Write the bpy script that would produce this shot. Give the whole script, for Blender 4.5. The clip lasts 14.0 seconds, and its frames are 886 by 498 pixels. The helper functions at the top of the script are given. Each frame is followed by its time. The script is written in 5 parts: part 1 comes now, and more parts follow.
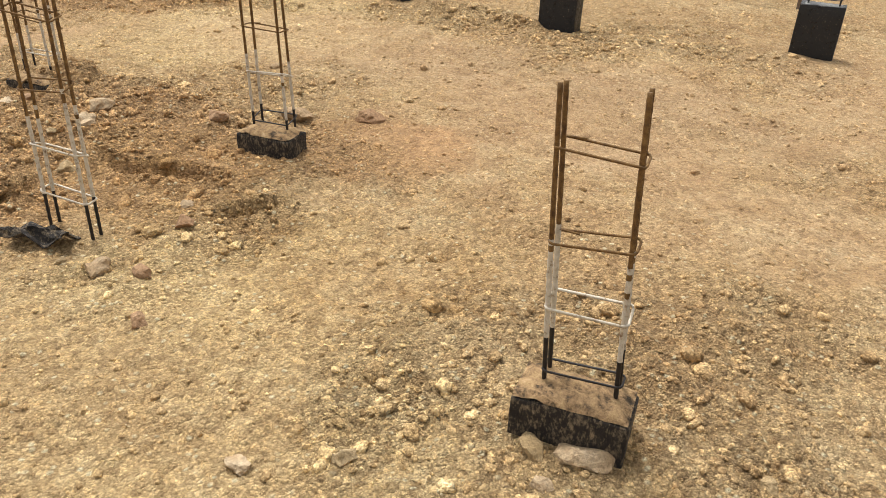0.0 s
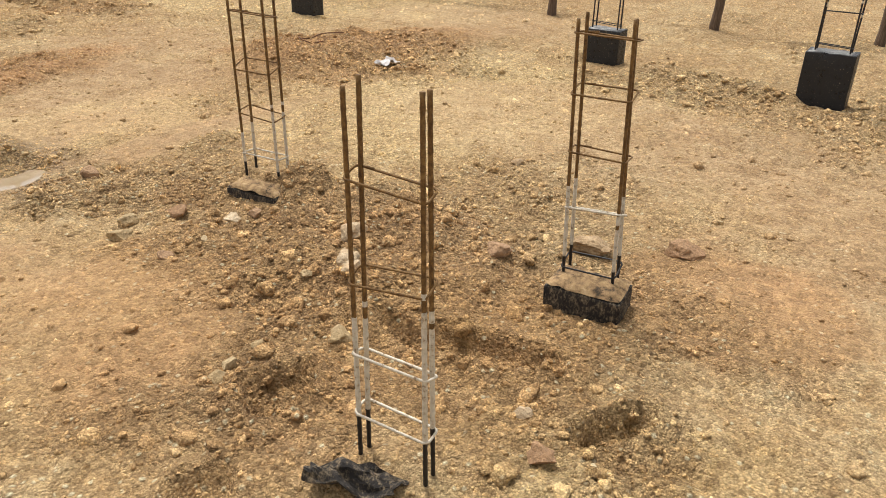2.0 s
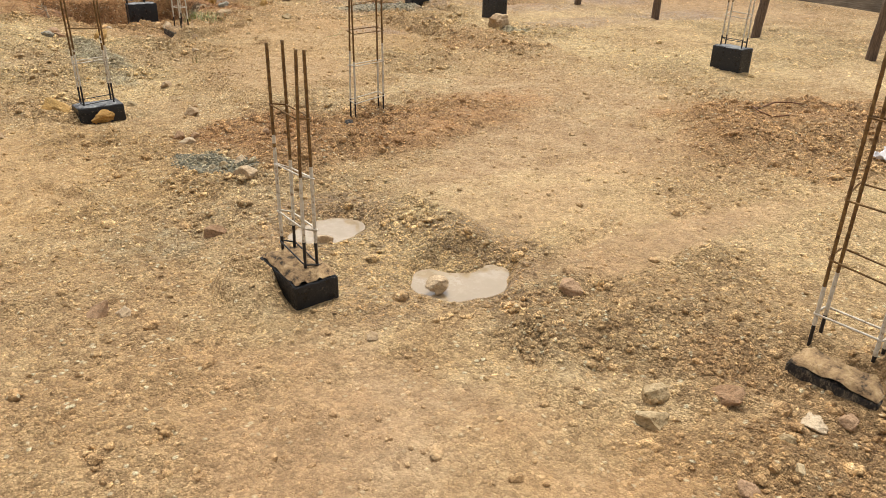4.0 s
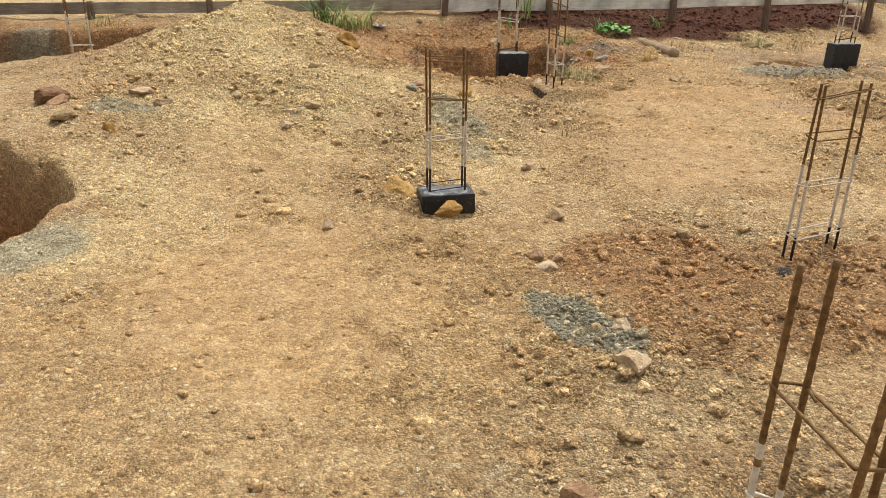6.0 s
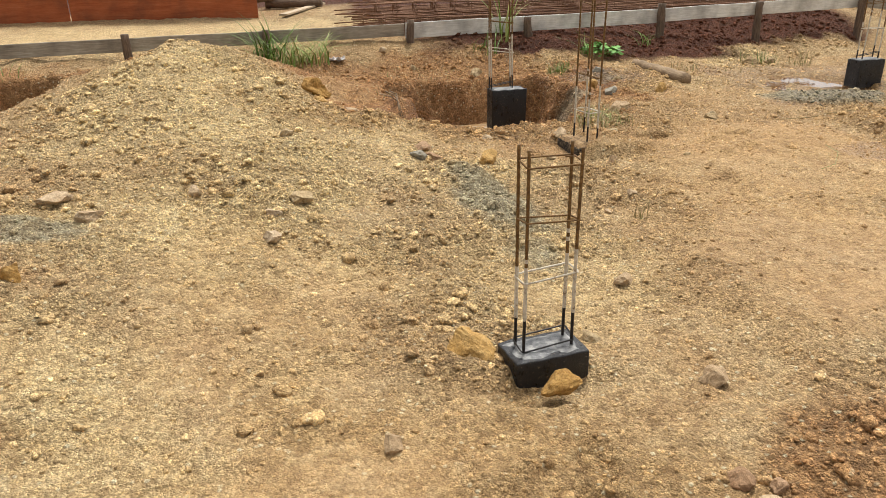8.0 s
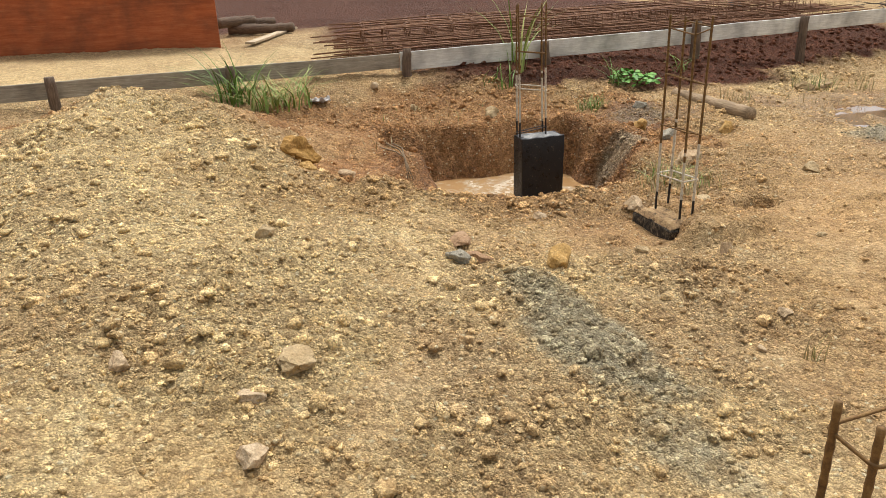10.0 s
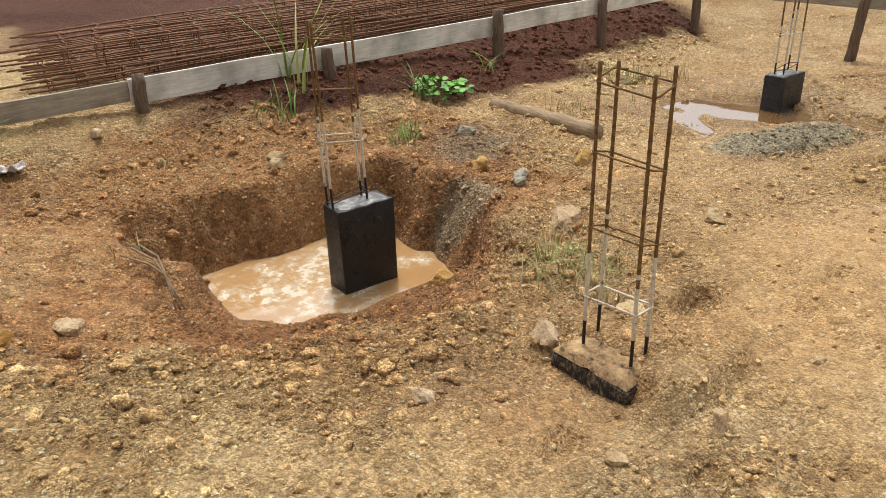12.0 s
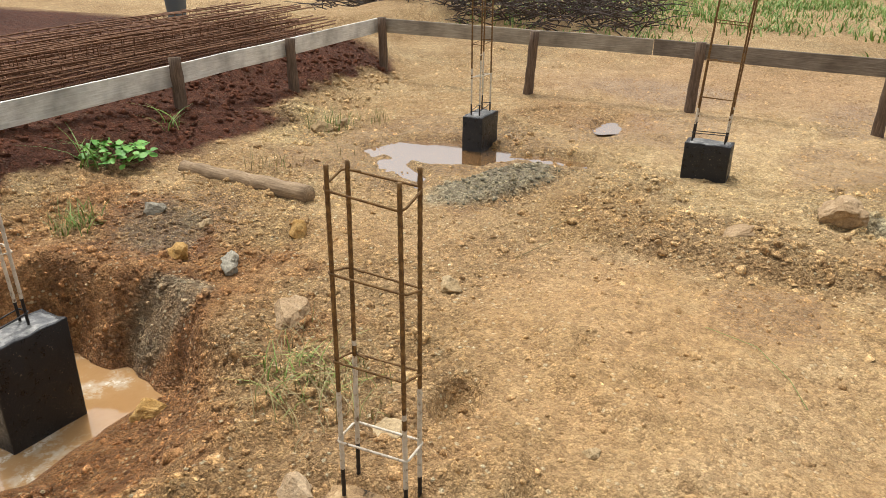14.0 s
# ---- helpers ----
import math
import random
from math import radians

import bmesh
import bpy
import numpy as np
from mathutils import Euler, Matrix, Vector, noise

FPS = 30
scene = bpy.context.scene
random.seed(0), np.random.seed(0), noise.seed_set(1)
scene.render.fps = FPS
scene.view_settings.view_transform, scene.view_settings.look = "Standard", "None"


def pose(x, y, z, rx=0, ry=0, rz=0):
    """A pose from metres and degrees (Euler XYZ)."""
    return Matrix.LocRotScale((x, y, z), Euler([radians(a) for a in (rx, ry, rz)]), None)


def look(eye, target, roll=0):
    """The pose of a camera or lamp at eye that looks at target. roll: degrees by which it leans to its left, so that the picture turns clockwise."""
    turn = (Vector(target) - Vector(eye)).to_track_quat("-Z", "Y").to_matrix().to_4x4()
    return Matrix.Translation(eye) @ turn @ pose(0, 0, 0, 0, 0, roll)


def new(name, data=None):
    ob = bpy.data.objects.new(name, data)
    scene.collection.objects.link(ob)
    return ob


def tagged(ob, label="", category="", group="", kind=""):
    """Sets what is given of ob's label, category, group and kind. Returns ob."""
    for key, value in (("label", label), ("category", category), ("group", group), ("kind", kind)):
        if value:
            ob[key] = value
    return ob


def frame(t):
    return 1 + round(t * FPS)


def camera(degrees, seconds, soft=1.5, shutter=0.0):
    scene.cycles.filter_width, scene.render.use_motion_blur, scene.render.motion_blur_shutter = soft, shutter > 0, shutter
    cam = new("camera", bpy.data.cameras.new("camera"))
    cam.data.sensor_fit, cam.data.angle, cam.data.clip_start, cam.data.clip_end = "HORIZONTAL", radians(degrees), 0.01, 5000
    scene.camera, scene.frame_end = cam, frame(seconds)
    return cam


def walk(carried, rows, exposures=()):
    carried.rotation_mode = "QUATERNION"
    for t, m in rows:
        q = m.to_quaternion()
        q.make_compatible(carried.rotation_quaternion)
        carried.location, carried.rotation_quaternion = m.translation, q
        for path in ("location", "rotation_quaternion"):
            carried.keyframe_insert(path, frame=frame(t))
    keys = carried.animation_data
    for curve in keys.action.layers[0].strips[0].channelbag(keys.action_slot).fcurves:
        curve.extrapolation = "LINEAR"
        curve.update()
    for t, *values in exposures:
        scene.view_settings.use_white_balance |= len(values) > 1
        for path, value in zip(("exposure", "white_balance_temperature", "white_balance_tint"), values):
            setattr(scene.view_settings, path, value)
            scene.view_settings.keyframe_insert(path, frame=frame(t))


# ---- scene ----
cam = camera(61.4, 14.0, soft=0.65)
PATH = [
    (0, (1.425, -1.461, 1.339), (2.835, -0.922, 0.516), 2.5),
    (0.2, (1.508, -1.339, 1.357), (2.958, -0.852, 0.568), 4.8),
    (0.5, (1.603, -1.165, 1.343), (3.057, -0.669, 0.571), 5.7),
    (0.7, (1.693, -1.008, 1.317), (3.121, -0.452, 0.535), 6.1),
    (1, (1.780, -0.820, 1.365), (3.119, -0.086, 0.573), 3.5),
    (1.5, (1.870, -0.444, 1.368), (3.124, 0.427, 0.577), 4.0),
    (2, (1.955, -0.115, 1.417), (3.307, 0.610, 0.641), 0.9),
    (2.2, (1.979, 0.028, 1.435), (3.359, 0.683, 0.647), 0.9),
    (2.5, (2.049, 0.248, 1.403), (3.426, 0.915, 0.619), -0.9),
    (3, (1.992, 0.570, 1.468), (3.523, 1.478, 0.557), 5.2),
    (3.5, (2.062, 1.054, 1.479), (3.282, 2.009, 0.731), 3.0),
    (4, (2.179, 1.475, 1.420), (3.170, 2.672, 0.683), 1.3),
    (4.2, (2.255, 1.656, 1.421), (3.144, 2.942, 0.703), 2.0),
    (6.3, (2.633, 3.384, 1.401), (2.991, 4.923, 0.722), 0.4),
    (6.5, (2.596, 3.595, 1.435), (2.971, 5.126, 0.749), -0.0),
    (7, (2.531, 3.961, 1.443), (2.960, 5.482, 0.764), -1.1),
    (7.5, (2.470, 4.395, 1.479), (2.926, 5.907, 0.798), -2.2),
    (8, (2.380, 4.769, 1.504), (2.918, 6.256, 0.830), -0.8),
    (8.2, (2.373, 4.925, 1.521), (2.970, 6.392, 0.851), -0.7),
    (10.3, (2.652, 6.659, 1.456), (3.261, 8.132, 0.809), -2.1),
    (10.5, (2.685, 6.880, 1.513), (3.369, 8.303, 0.832), -0.7),
    (11, (2.772, 7.375, 1.537), (3.658, 8.664, 0.824), -1.0),
    (11.5, (2.982, 7.732, 1.572), (4.029, 8.884, 0.840), -2.0),
    (12, (3.215, 8.036, 1.580), (4.249, 9.196, 0.843), -1.8),
    (12.5, (3.444, 8.291, 1.596), (4.636, 9.267, 0.831), -0.8),
    (13, (3.621, 8.376, 1.643), (5.003, 9.058, 0.879), -0.7),
    (13.5, (3.677, 8.398, 1.668), (5.135, 8.964, 0.951), 0.7),
    (14, (3.646, 8.444, 1.647), (5.083, 9.086, 0.954), 0.6),
]
walk(cam, [(t, look(eye, target, roll)) for t, eye, target, roll in PATH])

# ---------------------------------------------------------------- light
SUN_ELEV, SUN_AZ = radians(67), radians(38)
world = bpy.data.worlds.new("overcast_sky")
scene.world = world
world.use_nodes = True
wn = world.node_tree.nodes
sky = wn.new("ShaderNodeTexSky")
sky.sky_type, sky.sun_disc = "NISHITA", False
sky.sun_elevation, sky.sun_rotation = SUN_ELEV, SUN_AZ
sky.air_density, sky.dust_density = 1.0, 4.0
pale = wn.new("ShaderNodeHueSaturation")
pale.inputs["Saturation"].default_value = 0.12
world.node_tree.links.new(sky.outputs[0], pale.inputs["Color"])
world.node_tree.links.new(pale.outputs[0], wn["Background"].inputs["Color"])
wn["Background"].inputs["Strength"].default_value = 0.19
sun = new("sun", bpy.data.lights.new("sun", "SUN"))
sun.data.energy, sun.data.angle, sun.data.color = 2.5, radians(11), (1.0, 0.97, 0.93)
toward = Vector((math.sin(SUN_AZ) * math.cos(SUN_ELEV), math.cos(SUN_AZ) * math.cos(SUN_ELEV), math.sin(SUN_ELEV)))
sun.matrix_world = look(toward * 30, (0, 0, 0))
scene.view_settings.exposure = 0.12


# ---------------------------------------------------------------- materials
class Nodes:
    def __init__(self, name):
        self.mat = bpy.data.materials.new(name)
        self.mat.use_nodes = True
        self.tree = self.mat.node_tree
        self.bsdf = self.tree.nodes["Principled BSDF"]

    def add(self, kind, ins=(), **props):
        n = self.tree.nodes.new("ShaderNode" + kind)
        for k, v in props.items():
            exec_set(n, k, v)
        for k, v in dict(ins).items():
            self.put(n.inputs[k], v)
        return n

    def put(self, socket, v):
        if isinstance(v, bpy.types.NodeSocket):
            self.tree.links.new(v, socket)
        else:
            socket.default_value = v

    def noise(self, scale, detail=4.0, rough=0.6, vec=None):
        n = self.add("TexNoise", {"Scale": scale, "Detail": detail, "Roughness": rough})
        if vec is not None:
            self.put(n.inputs["Vector"], vec)
        return n.outputs["Fac"]

    def ramp(self, fac, stops):
        n = self.add("ValToRGB")
        els = n.color_ramp.elements
        while len(els) < len(stops):
            els.new(0.5)
        for e, (p, c) in zip(els, stops):
            e.position = p
            e.color = (*c, 1) if len(c) == 3 else c
        self.put(n.inputs["Fac"], fac)
        return n.outputs["Color"]

    def grey(self, fac, lo, hi):
        n = self.add("MapRange", {"From Min": lo, "From Max": hi, "Value": fac})
        return n.outputs["Result"]

    def mix(self, fac, a, b, blend="MIX"):
        n = self.tree.nodes.new("ShaderNodeMix")
        n.data_type, n.blend_type = "RGBA", blend
        self.put(n.inputs[0], fac)
        self.put(n.inputs[6], a if isinstance(a, bpy.types.NodeSocket) else (*a, 1))
        self.put(n.inputs[7], b if isinstance(b, bpy.types.NodeSocket) else (*b, 1))
        return n.outputs[2]

    def math(self, op, a, b):
        n = self.add("Math", {0: a, 1: b})
        n.operation = op
        return n.outputs[0]

    def bump(self, height, strength, distance):
        n = self.add("Bump", {"Height": height, "Strength": strength, "Distance": distance})
        self.put(self.bsdf.inputs["Normal"], n.outputs[0])

    def where(self):
        return self.add("NewGeometry").outputs["Position"]

    def local(self):
        return self.add("TexCoord").outputs["Object"]

    def done(self, color, rough=0.8, metal=0.0, spec=0.5):
        self.put(self.bsdf.inputs["Base Color"], color if isinstance(color, bpy.types.NodeSocket) else (*color, 1))
        self.put(self.bsdf.inputs["Roughness"], rough)
        self.put(self.bsdf.inputs["Metallic"], metal)
        self.put(self.bsdf.inputs["Specular IOR Level"], spec)
        return self.mat


def exec_set(n, k, v):
    if k == "operation":
        n.operation = v


def soil_material(name, lumps=False):
    """Zoned site soil; lumps vary from piece to piece."""
    m = Nodes(name)
    p = m.where()
    zone = m.add("Attribute")
    zone.attribute_name = "zone"
    sep = m.add("SeparateColor", {"Color": zone.outputs["Color"]})
    look2 = m.add("Attribute")
    look2.attribute_name = "tone"
    tn = m.add("SeparateColor", {"Color": look2.outputs["Color"]})
    loose = tn.outputs["Red"]
    big = m.noise(0.9, 5, 0.6, p)
    patch = m.noise(4.5, 5, 0.65, p)
    mid = m.noise(14, 6, 0.7, p)
    fine = m.noise(95, 5, 0.75, p)
    warp = m.add("VectorMath", {0: p, 1: m.add("VectorMath", {0: m.add("TexNoise", {"Scale": 30.0, "Vector": p}).outputs["Color"], 1: (0.009, 0.009, 0.009)}).outputs[0]})
    warp.inputs[1].links[0].from_node.operation = "MULTIPLY"
    grit = m.add("TexVoronoi", {"Scale": 46.0, "Vector": warp.outputs[0]})
    crumb = m.add("TexVoronoi", {"Scale": 118.0, "Vector": warp.outputs[0]})
    sand = m.ramp(mid, [(0.30, (0.36, 0.23, 0.125)), (0.5, (0.54, 0.37, 0.205)), (0.70, (0.72, 0.53, 0.325))])
    tint = m.ramp(m.math("ADD", m.math("MULTIPLY", big, 0.5), m.math("MULTIPLY", patch, 0.5)), [(0.38, (0.37, 0.225, 0.115)), (0.50, (0.46, 0.305, 0.165)), (0.62, (0.57, 0.42, 0.255))])
    sand = m.mix(m.math("SUBTRACT", 0.85, m.math("MULTIPLY", loose, 0.4)), sand, tint)
    trod = look2.outputs["Alpha"]
    sand = m.mix(m.math("MULTIPLY", trod, 0.85), sand, m.ramp(m.math("ADD", m.math("MULTIPLY", patch, 0.6), m.math("MULTIPLY", mid, 0.4)), [(0.36, (0.265, 0.162, 0.092)), (0.5, (0.345, 0.222, 0.132)), (0.66, (0.425, 0.29, 0.182))]))
    sand = m.mix(m.math("MULTIPLY", tn.outputs["Green"], m.math("SUBTRACT", 0.92, m.math("MULTIPLY", trod, 0.5))), sand, m.ramp(mid, [(0.3, (0.55, 0.395, 0.205)), (0.5, (0.72, 0.54, 0.30)), (0.7, (0.85, 0.68, 0.42))]))
    sand = m.mix(m.math("MULTIPLY", tn.outputs["Blue"], 0.8), sand, m.ramp(mid, [(0.3, (0.32, 0.19, 0.085)), (0.5, (0.45, 0.28, 0.13)), (0.7, (0.58, 0.40, 0.21))]))
    red = m.ramp(mid, [(0.3, (0.24, 0.108, 0.046)), (0.5, (0.39, 0.20, 0.09)), (0.72, (0.53, 0.322, 0.163))])
    grey = m.ramp(mid, [(0.3, (0.20, 0.19, 0.14)), (0.55, (0.34, 0.325, 0.255)), (0.8, (0.48, 0.45, 0.36))])
    dark = m.ramp(mid, [(0.3, (0.050, 0.017, 0.010)), (0.55, (0.105, 0.036, 0.021)), (0.75, (0.18, 0.068, 0.038))])

    def edge(ch, most=1.0):
        s = m.math("ADD", sep.outputs[ch], m.math("MULTIPLY", m.math("SUBTRACT", m.math("ADD", mid, patch), 1.0), 0.7))
        return m.math("MULTIPLY", m.grey(s, 0.2, 0.9), most)

    c = m.mix(edge("Red"), sand, red)
    c = m.mix(edge("Green", 0.72), c, grey)
    c = m.mix(edge("Blue"), c, dark)
    tone = m.add("SeparateColor", {"Color": grit.outputs["Color"]})
    tone2 = m.add("SeparateColor", {"Color": crumb.outputs["Color"]})
    even = m.math("MULTIPLY", trod, 0.22)
    c = m.mix(m.math("SUBTRACT", m.math("ADD", 0.66, m.math("MULTIPLY", loose, 0.3)), even), c, m.ramp(tone.outputs["Red"], [(0.0, (0.66, 0.61, 0.56)), (0.5, (1.04, 1.03, 1.01)), (1.0, (1.38, 1.36, 1.30))]), "MULTIPLY")
    c = m.mix(m.math("SUBTRACT", m.math("ADD", 0.62, m.math("MULTIPLY", loose, 0.3)), even), c, m.ramp(tone2.outputs["Green"], [(0.0, (0.60, 0.56, 0.52)), (0.4, (1.0, 0.99, 0.98)), (1.0, (1.22, 1.2, 1.16))]), "MULTIPLY")
    if lumps:
        isl = m.add("NewGeometry").outputs["Random Per Island"]
        c = m.mix(1.0, c, m.ramp(isl, [(0.0, (0.92, 0.88, 0.84)), (0.5, (1.12, 1.10, 1.07)), (0.85, (1.30, 1.30, 1.27)), (1.0, (1.65, 1.7, 1.72))]), "MULTIPLY")
    pale = m.math("MULTIPLY", m.grey(tone.outputs["Blue"], m.math("SUBTRACT", 0.90, m.math("MULTIPLY", loose, 0.06)), 0.95), m.grey(grit.outputs["Distance"], 0.45, 0.25))
    c = m.mix(m.math("MULTIPLY", m.math("MULTIPLY", pale, m.math("SUBTRACT", 1.0, m.math("MULTIPLY", trod, 0.8))), m.math("SUBTRACT", 0.75, m.math("MULTIPLY", sep.outputs["Blue"], 0.65))), c, (0.80, 0.68, 0.47))
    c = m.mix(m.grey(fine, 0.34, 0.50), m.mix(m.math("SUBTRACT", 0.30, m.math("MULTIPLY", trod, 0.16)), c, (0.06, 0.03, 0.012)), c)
    # shade in the crevices between crumbs, painted into the soil colour
    gap_shade = m.math("MULTIPLY", m.grey(crumb.outputs["Distance"], 0.42, 0.72), m.math("SUBTRACT", 0.42, m.math("MULTIPLY", trod, 0.2)))
    c = m.mix(gap_shade, c, m.mix(0.75, c, (0.08, 0.04, 0.016)))
    c = m.mix(1.0, c, (1.06, 1.09, 1.01), "MULTIPLY")
    wet = zone.outputs["Alpha"]
    c = m.mix(m.math("MULTIPLY", wet, 0.35), c, m.mix(1.0, c, c, "MULTIPLY"))
    hgt = m.math("ADD", m.math("MULTIPLY", m.grey(grit.outputs["Distance"], 0.6, 0.1), m.math("ADD", 0.3, tone.outputs["Green"])), m.math("ADD", m.math("MULTIPLY", m.grey(crumb.outputs["Distance"], 0.6, 0.1), 0.5), m.math("ADD", fine, m.math("MULTIPLY", mid, 0.9))))
    m.bump(hgt, m.math("SUBTRACT", m.math("ADD", 0.65, m.math("MULTIPLY", loose, 0.35)), m.math("MULTIPLY", trod, 0.14)), 0.010 if lumps else 0.034)
    return m.done(c, m.math("SUBTRACT", 0.95, m.math("MULTIPLY", wet, 0.45)), 0.0, 0.25)


def stone_material(name, stops, scale=14):
    m = Nodes(name)
    rnd = m.add("ObjectInfo").outputs["Random"]
    isl = m.add("NewGeometry").outputs["Random Per Island"]
    p = m.where()
    n = m.noise(scale, 6, 0.65, p)
    f = m.math("ADD", m.math("MULTIPLY", n, 0.7), m.math("MULTIPLY", m.math("ADD", rnd, isl), 0.2))
    c = m.ramp(f, stops)
    fine = m.noise(90, 4, 0.7, p)
    c = m.mix(m.grey(fine, 0.3, 0.6), m.mix(0.45, c, (0, 0, 0)), c)
    m.bump(m.math("ADD", fine, n), 0.7, 0.01)
    return m.done(c, 0.92, 0.0, 0.25)


def bitumen_material():
    m = Nodes("bitumen_paint")
    p = m.local()
    n = m.noise(22, 5, 0.7, p)
    spots = m.noise(130, 3, 0.75, p)
    c = m.ramp(n, [(0.3, (0.006, 0.006, 0.007)), (0.7, (0.018, 0.017, 0.017))])
    c = m.mix(m.grey(m.math("ADD", spots, m.math("MULTIPLY", n, 0.4)), 0.86, 0.92), c, (0.30, 0.23, 0.15))
    m.bump(m.math("ADD", n, spots), 0.5, 0.006)
    return m.done(c, m.grey(n, 0.2, 0.9), 0.0, 0.4)


def dusty_bitumen_material():
    m = Nodes("worn_bitumen_paint")
    p = m.local()
    n = m.noise(26, 5, 0.7, p)
    streak = m.add("Mapping", {"Vector": p, "Scale": (60, 60, 30)})
    spots = m.noise(1.6, 5, 0.75, streak.outputs[0])
    c = m.ramp(n, [(0.3, (0.012, 0.010, 0.009)), (0.7, (0.040, 0.033, 0.027))])
    c = m.mix(m.grey(m.math("ADD", spots, m.math("MULTIPLY", n, 0.5)), 0.74, 0.95), c, (0.26, 0.195, 0.12))
    m.bump(m.math("ADD", n, spots), 0.6, 0.008)
    return m.done(c, 0.75, 0.0, 0.3)


def concrete_top_material():
    m = Nodes("wet_concrete_top")
    p = m.local()
    n = m.noise(17, 5, 0.7, p)
    c = m.ramp(n, [(0.36, (0.013, 0.013, 0.014)), (0.48, (0.10, 0.099, 0.094)), (0.64, (0.33, 0.32, 0.29))])
    m.bump(m.noise(40, 4, 0.6, p), 0.4, 0.008)
    return m.done(c, m.grey(n, 0.1, 0.9), 0.0, 0.6)


def soil_top_material():
    m = Nodes("soil_on_concrete")
    p = m.where()
    n = m.noise(24, 6, 0.7, p)
    c = m.ramp(n, [(0.36, (0.06, 0.045, 0.03)), (0.46, (0.26, 0.165, 0.085)), (0.6, (0.42, 0.28, 0.14)), (0.75, (0.56, 0.41, 0.24))])
    m.bump(n, 0.9, 0.02)
    return m.done(c, 0.95, 0.0, 0.2)


def metal_material(name, stops, rough=0.75, metal=0.25):
    m = Nodes(name)
    p = m.where()
    n = m.noise(55, 5, 0.7, p)
    m.bump(m.noise(240, 3, 0.6, p), 0.4, 0.002)
    return m.done(m.ramp(n, stops), rough, metal, 0.4)


def wood_material(name, stops, stretch, knots=0.0):
    m = Nodes(name)
    p = m.local()
    mp = m.add("Mapping", {"Vector": p, "Scale": stretch})
    n = m.noise(3.2, 7, 0.7, mp.outputs[0])
    blot = m.noise(2.6, 4, 0.6, p)
    c = m.ramp(n, stops)
    c = m.mix(m.grey(blot, 0.42, 0.70), c, m.mix(0.55, c, (0.05, 0.035, 0.025)))
    if knots:
        v = m.add("TexVoronoi", {"Scale": 2.3, "Vector": p})
        c = m.mix(m.grey(v.outputs["Distance"], 0.085, 0.05), c, m.mix(0.8, c, (0.05, 0.012, 0.006)))
    m.bump(n, 0.5, 0.006)
    return m.done(c, 0.85, 0.0, 0.25)


def water_material(name, c1, c2, cover):
    m = Nodes(name)
    p = m.where()
    n = m.noise(1.7, 6, 0.7, p)
    scum = m.noise(13, 7, 0.75, p)
    c = m.ramp(n, [(0.35, c1), (0.7, c2)])
    f = m.math("MULTIPLY", m.grey(n, 0.44, 0.53), m.grey(scum, 0.45, 0.52))
    f = m.math("MULTIPLY", f, cover)
    c = m.mix(f, c, (0.55, 0.47, 0.35))
    m.bump(m.noise(9, 3, 0.5, p), 0.03, 0.01)
    return m.done(c, m.math("ADD", 0.015, m.math("MULTIPLY", f, 0.3)), 0.0, 1.0)


def leaf_material(name, stops):
    m = Nodes(name)
    rnd = m.add("ObjectInfo").outputs["Random"]
    isl = m.add("NewGeometry").outputs["Random Per Island"]
    f = m.math("MULTIPLY", m.math("ADD", rnd, isl), 0.5)
    return m.done(m.ramp(f, stops), 0.55, 0.0, 0.35)


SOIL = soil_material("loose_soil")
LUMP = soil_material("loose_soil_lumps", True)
ROCK = stone_material("field_stone", [(0.25, (0.26, 0.165, 0.085)), (0.5, (0.46, 0.32, 0.18)), (0.75, (0.64, 0.50, 0.33))])
PALE_ROCK = stone_material("pale_stone", [(0.25, (0.28, 0.185, 0.088)), (0.5, (0.42, 0.30, 0.155)), (0.75, (0.55, 0.42, 0.245))])
RED_ROCK = stone_material("red_clay_lump", [(0.25, (0.20, 0.105, 0.055)), (0.5, (0.34, 0.20, 0.105)), (0.75, (0.48, 0.31, 0.18))])
GREY_ROCK = stone_material("grey_field_stone", [(0.25, (0.16, 0.14, 0.10)), (0.5, (0.32, 0.285, 0.215)), (0.75, (0.48, 0.44, 0.34))])
CEMENT = stone_material("cement_lump", [(0.25, (0.085, 0.077, 0.052)), (0.5, (0.18, 0.162, 0.108)), (0.75, (0.30, 0.268, 0.185))])
YELLOW_ROCK = stone_material("ochre_stone", [(0.25, (0.28, 0.14, 0.035)), (0.5, (0.46, 0.26, 0.075)), (0.75, (0.60, 0.39, 0.15))])
TAR = bitumen_material()
TAR_WORN = dusty_bitumen_material()
TOP = concrete_top_material()
TOP_SOIL = soil_top_material()
RUST = metal_material("rusty_steel", [(0.3, (0.075, 0.037, 0.013)), (0.52, (0.175, 0.095, 0.031)), (0.75, (0.30, 0.18, 0.063))])
WASH = metal_material("cement_washed_steel", [(0.32, (0.18, 0.11, 0.06)), (0.44, (0.52, 0.45, 0.34)), (0.75, (0.70, 0.64, 0.54))], 0.9, 0.0)
BLACK_STEEL = metal_material("tarred_steel", [(0.3, (0.007, 0.007, 0.007)), (0.8, (0.03, 0.022, 0.018))], 0.5, 0.0)
PILE_RUST = metal_material("dark_rusty_steel", [(0.3, (0.09, 0.042, 0.022)), (0.55, (0.21, 0.10, 0.048)), (0.8, (0.35, 0.19, 0.095))])
WHITE_BOARD = wood_material("pale_weathered_board", [(0.3, (0.58, 0.55, 0.47)), (0.55, (0.78, 0.76, 0.69)), (0.75, (0.86, 0.85, 0.80))], (2, 30, 30))
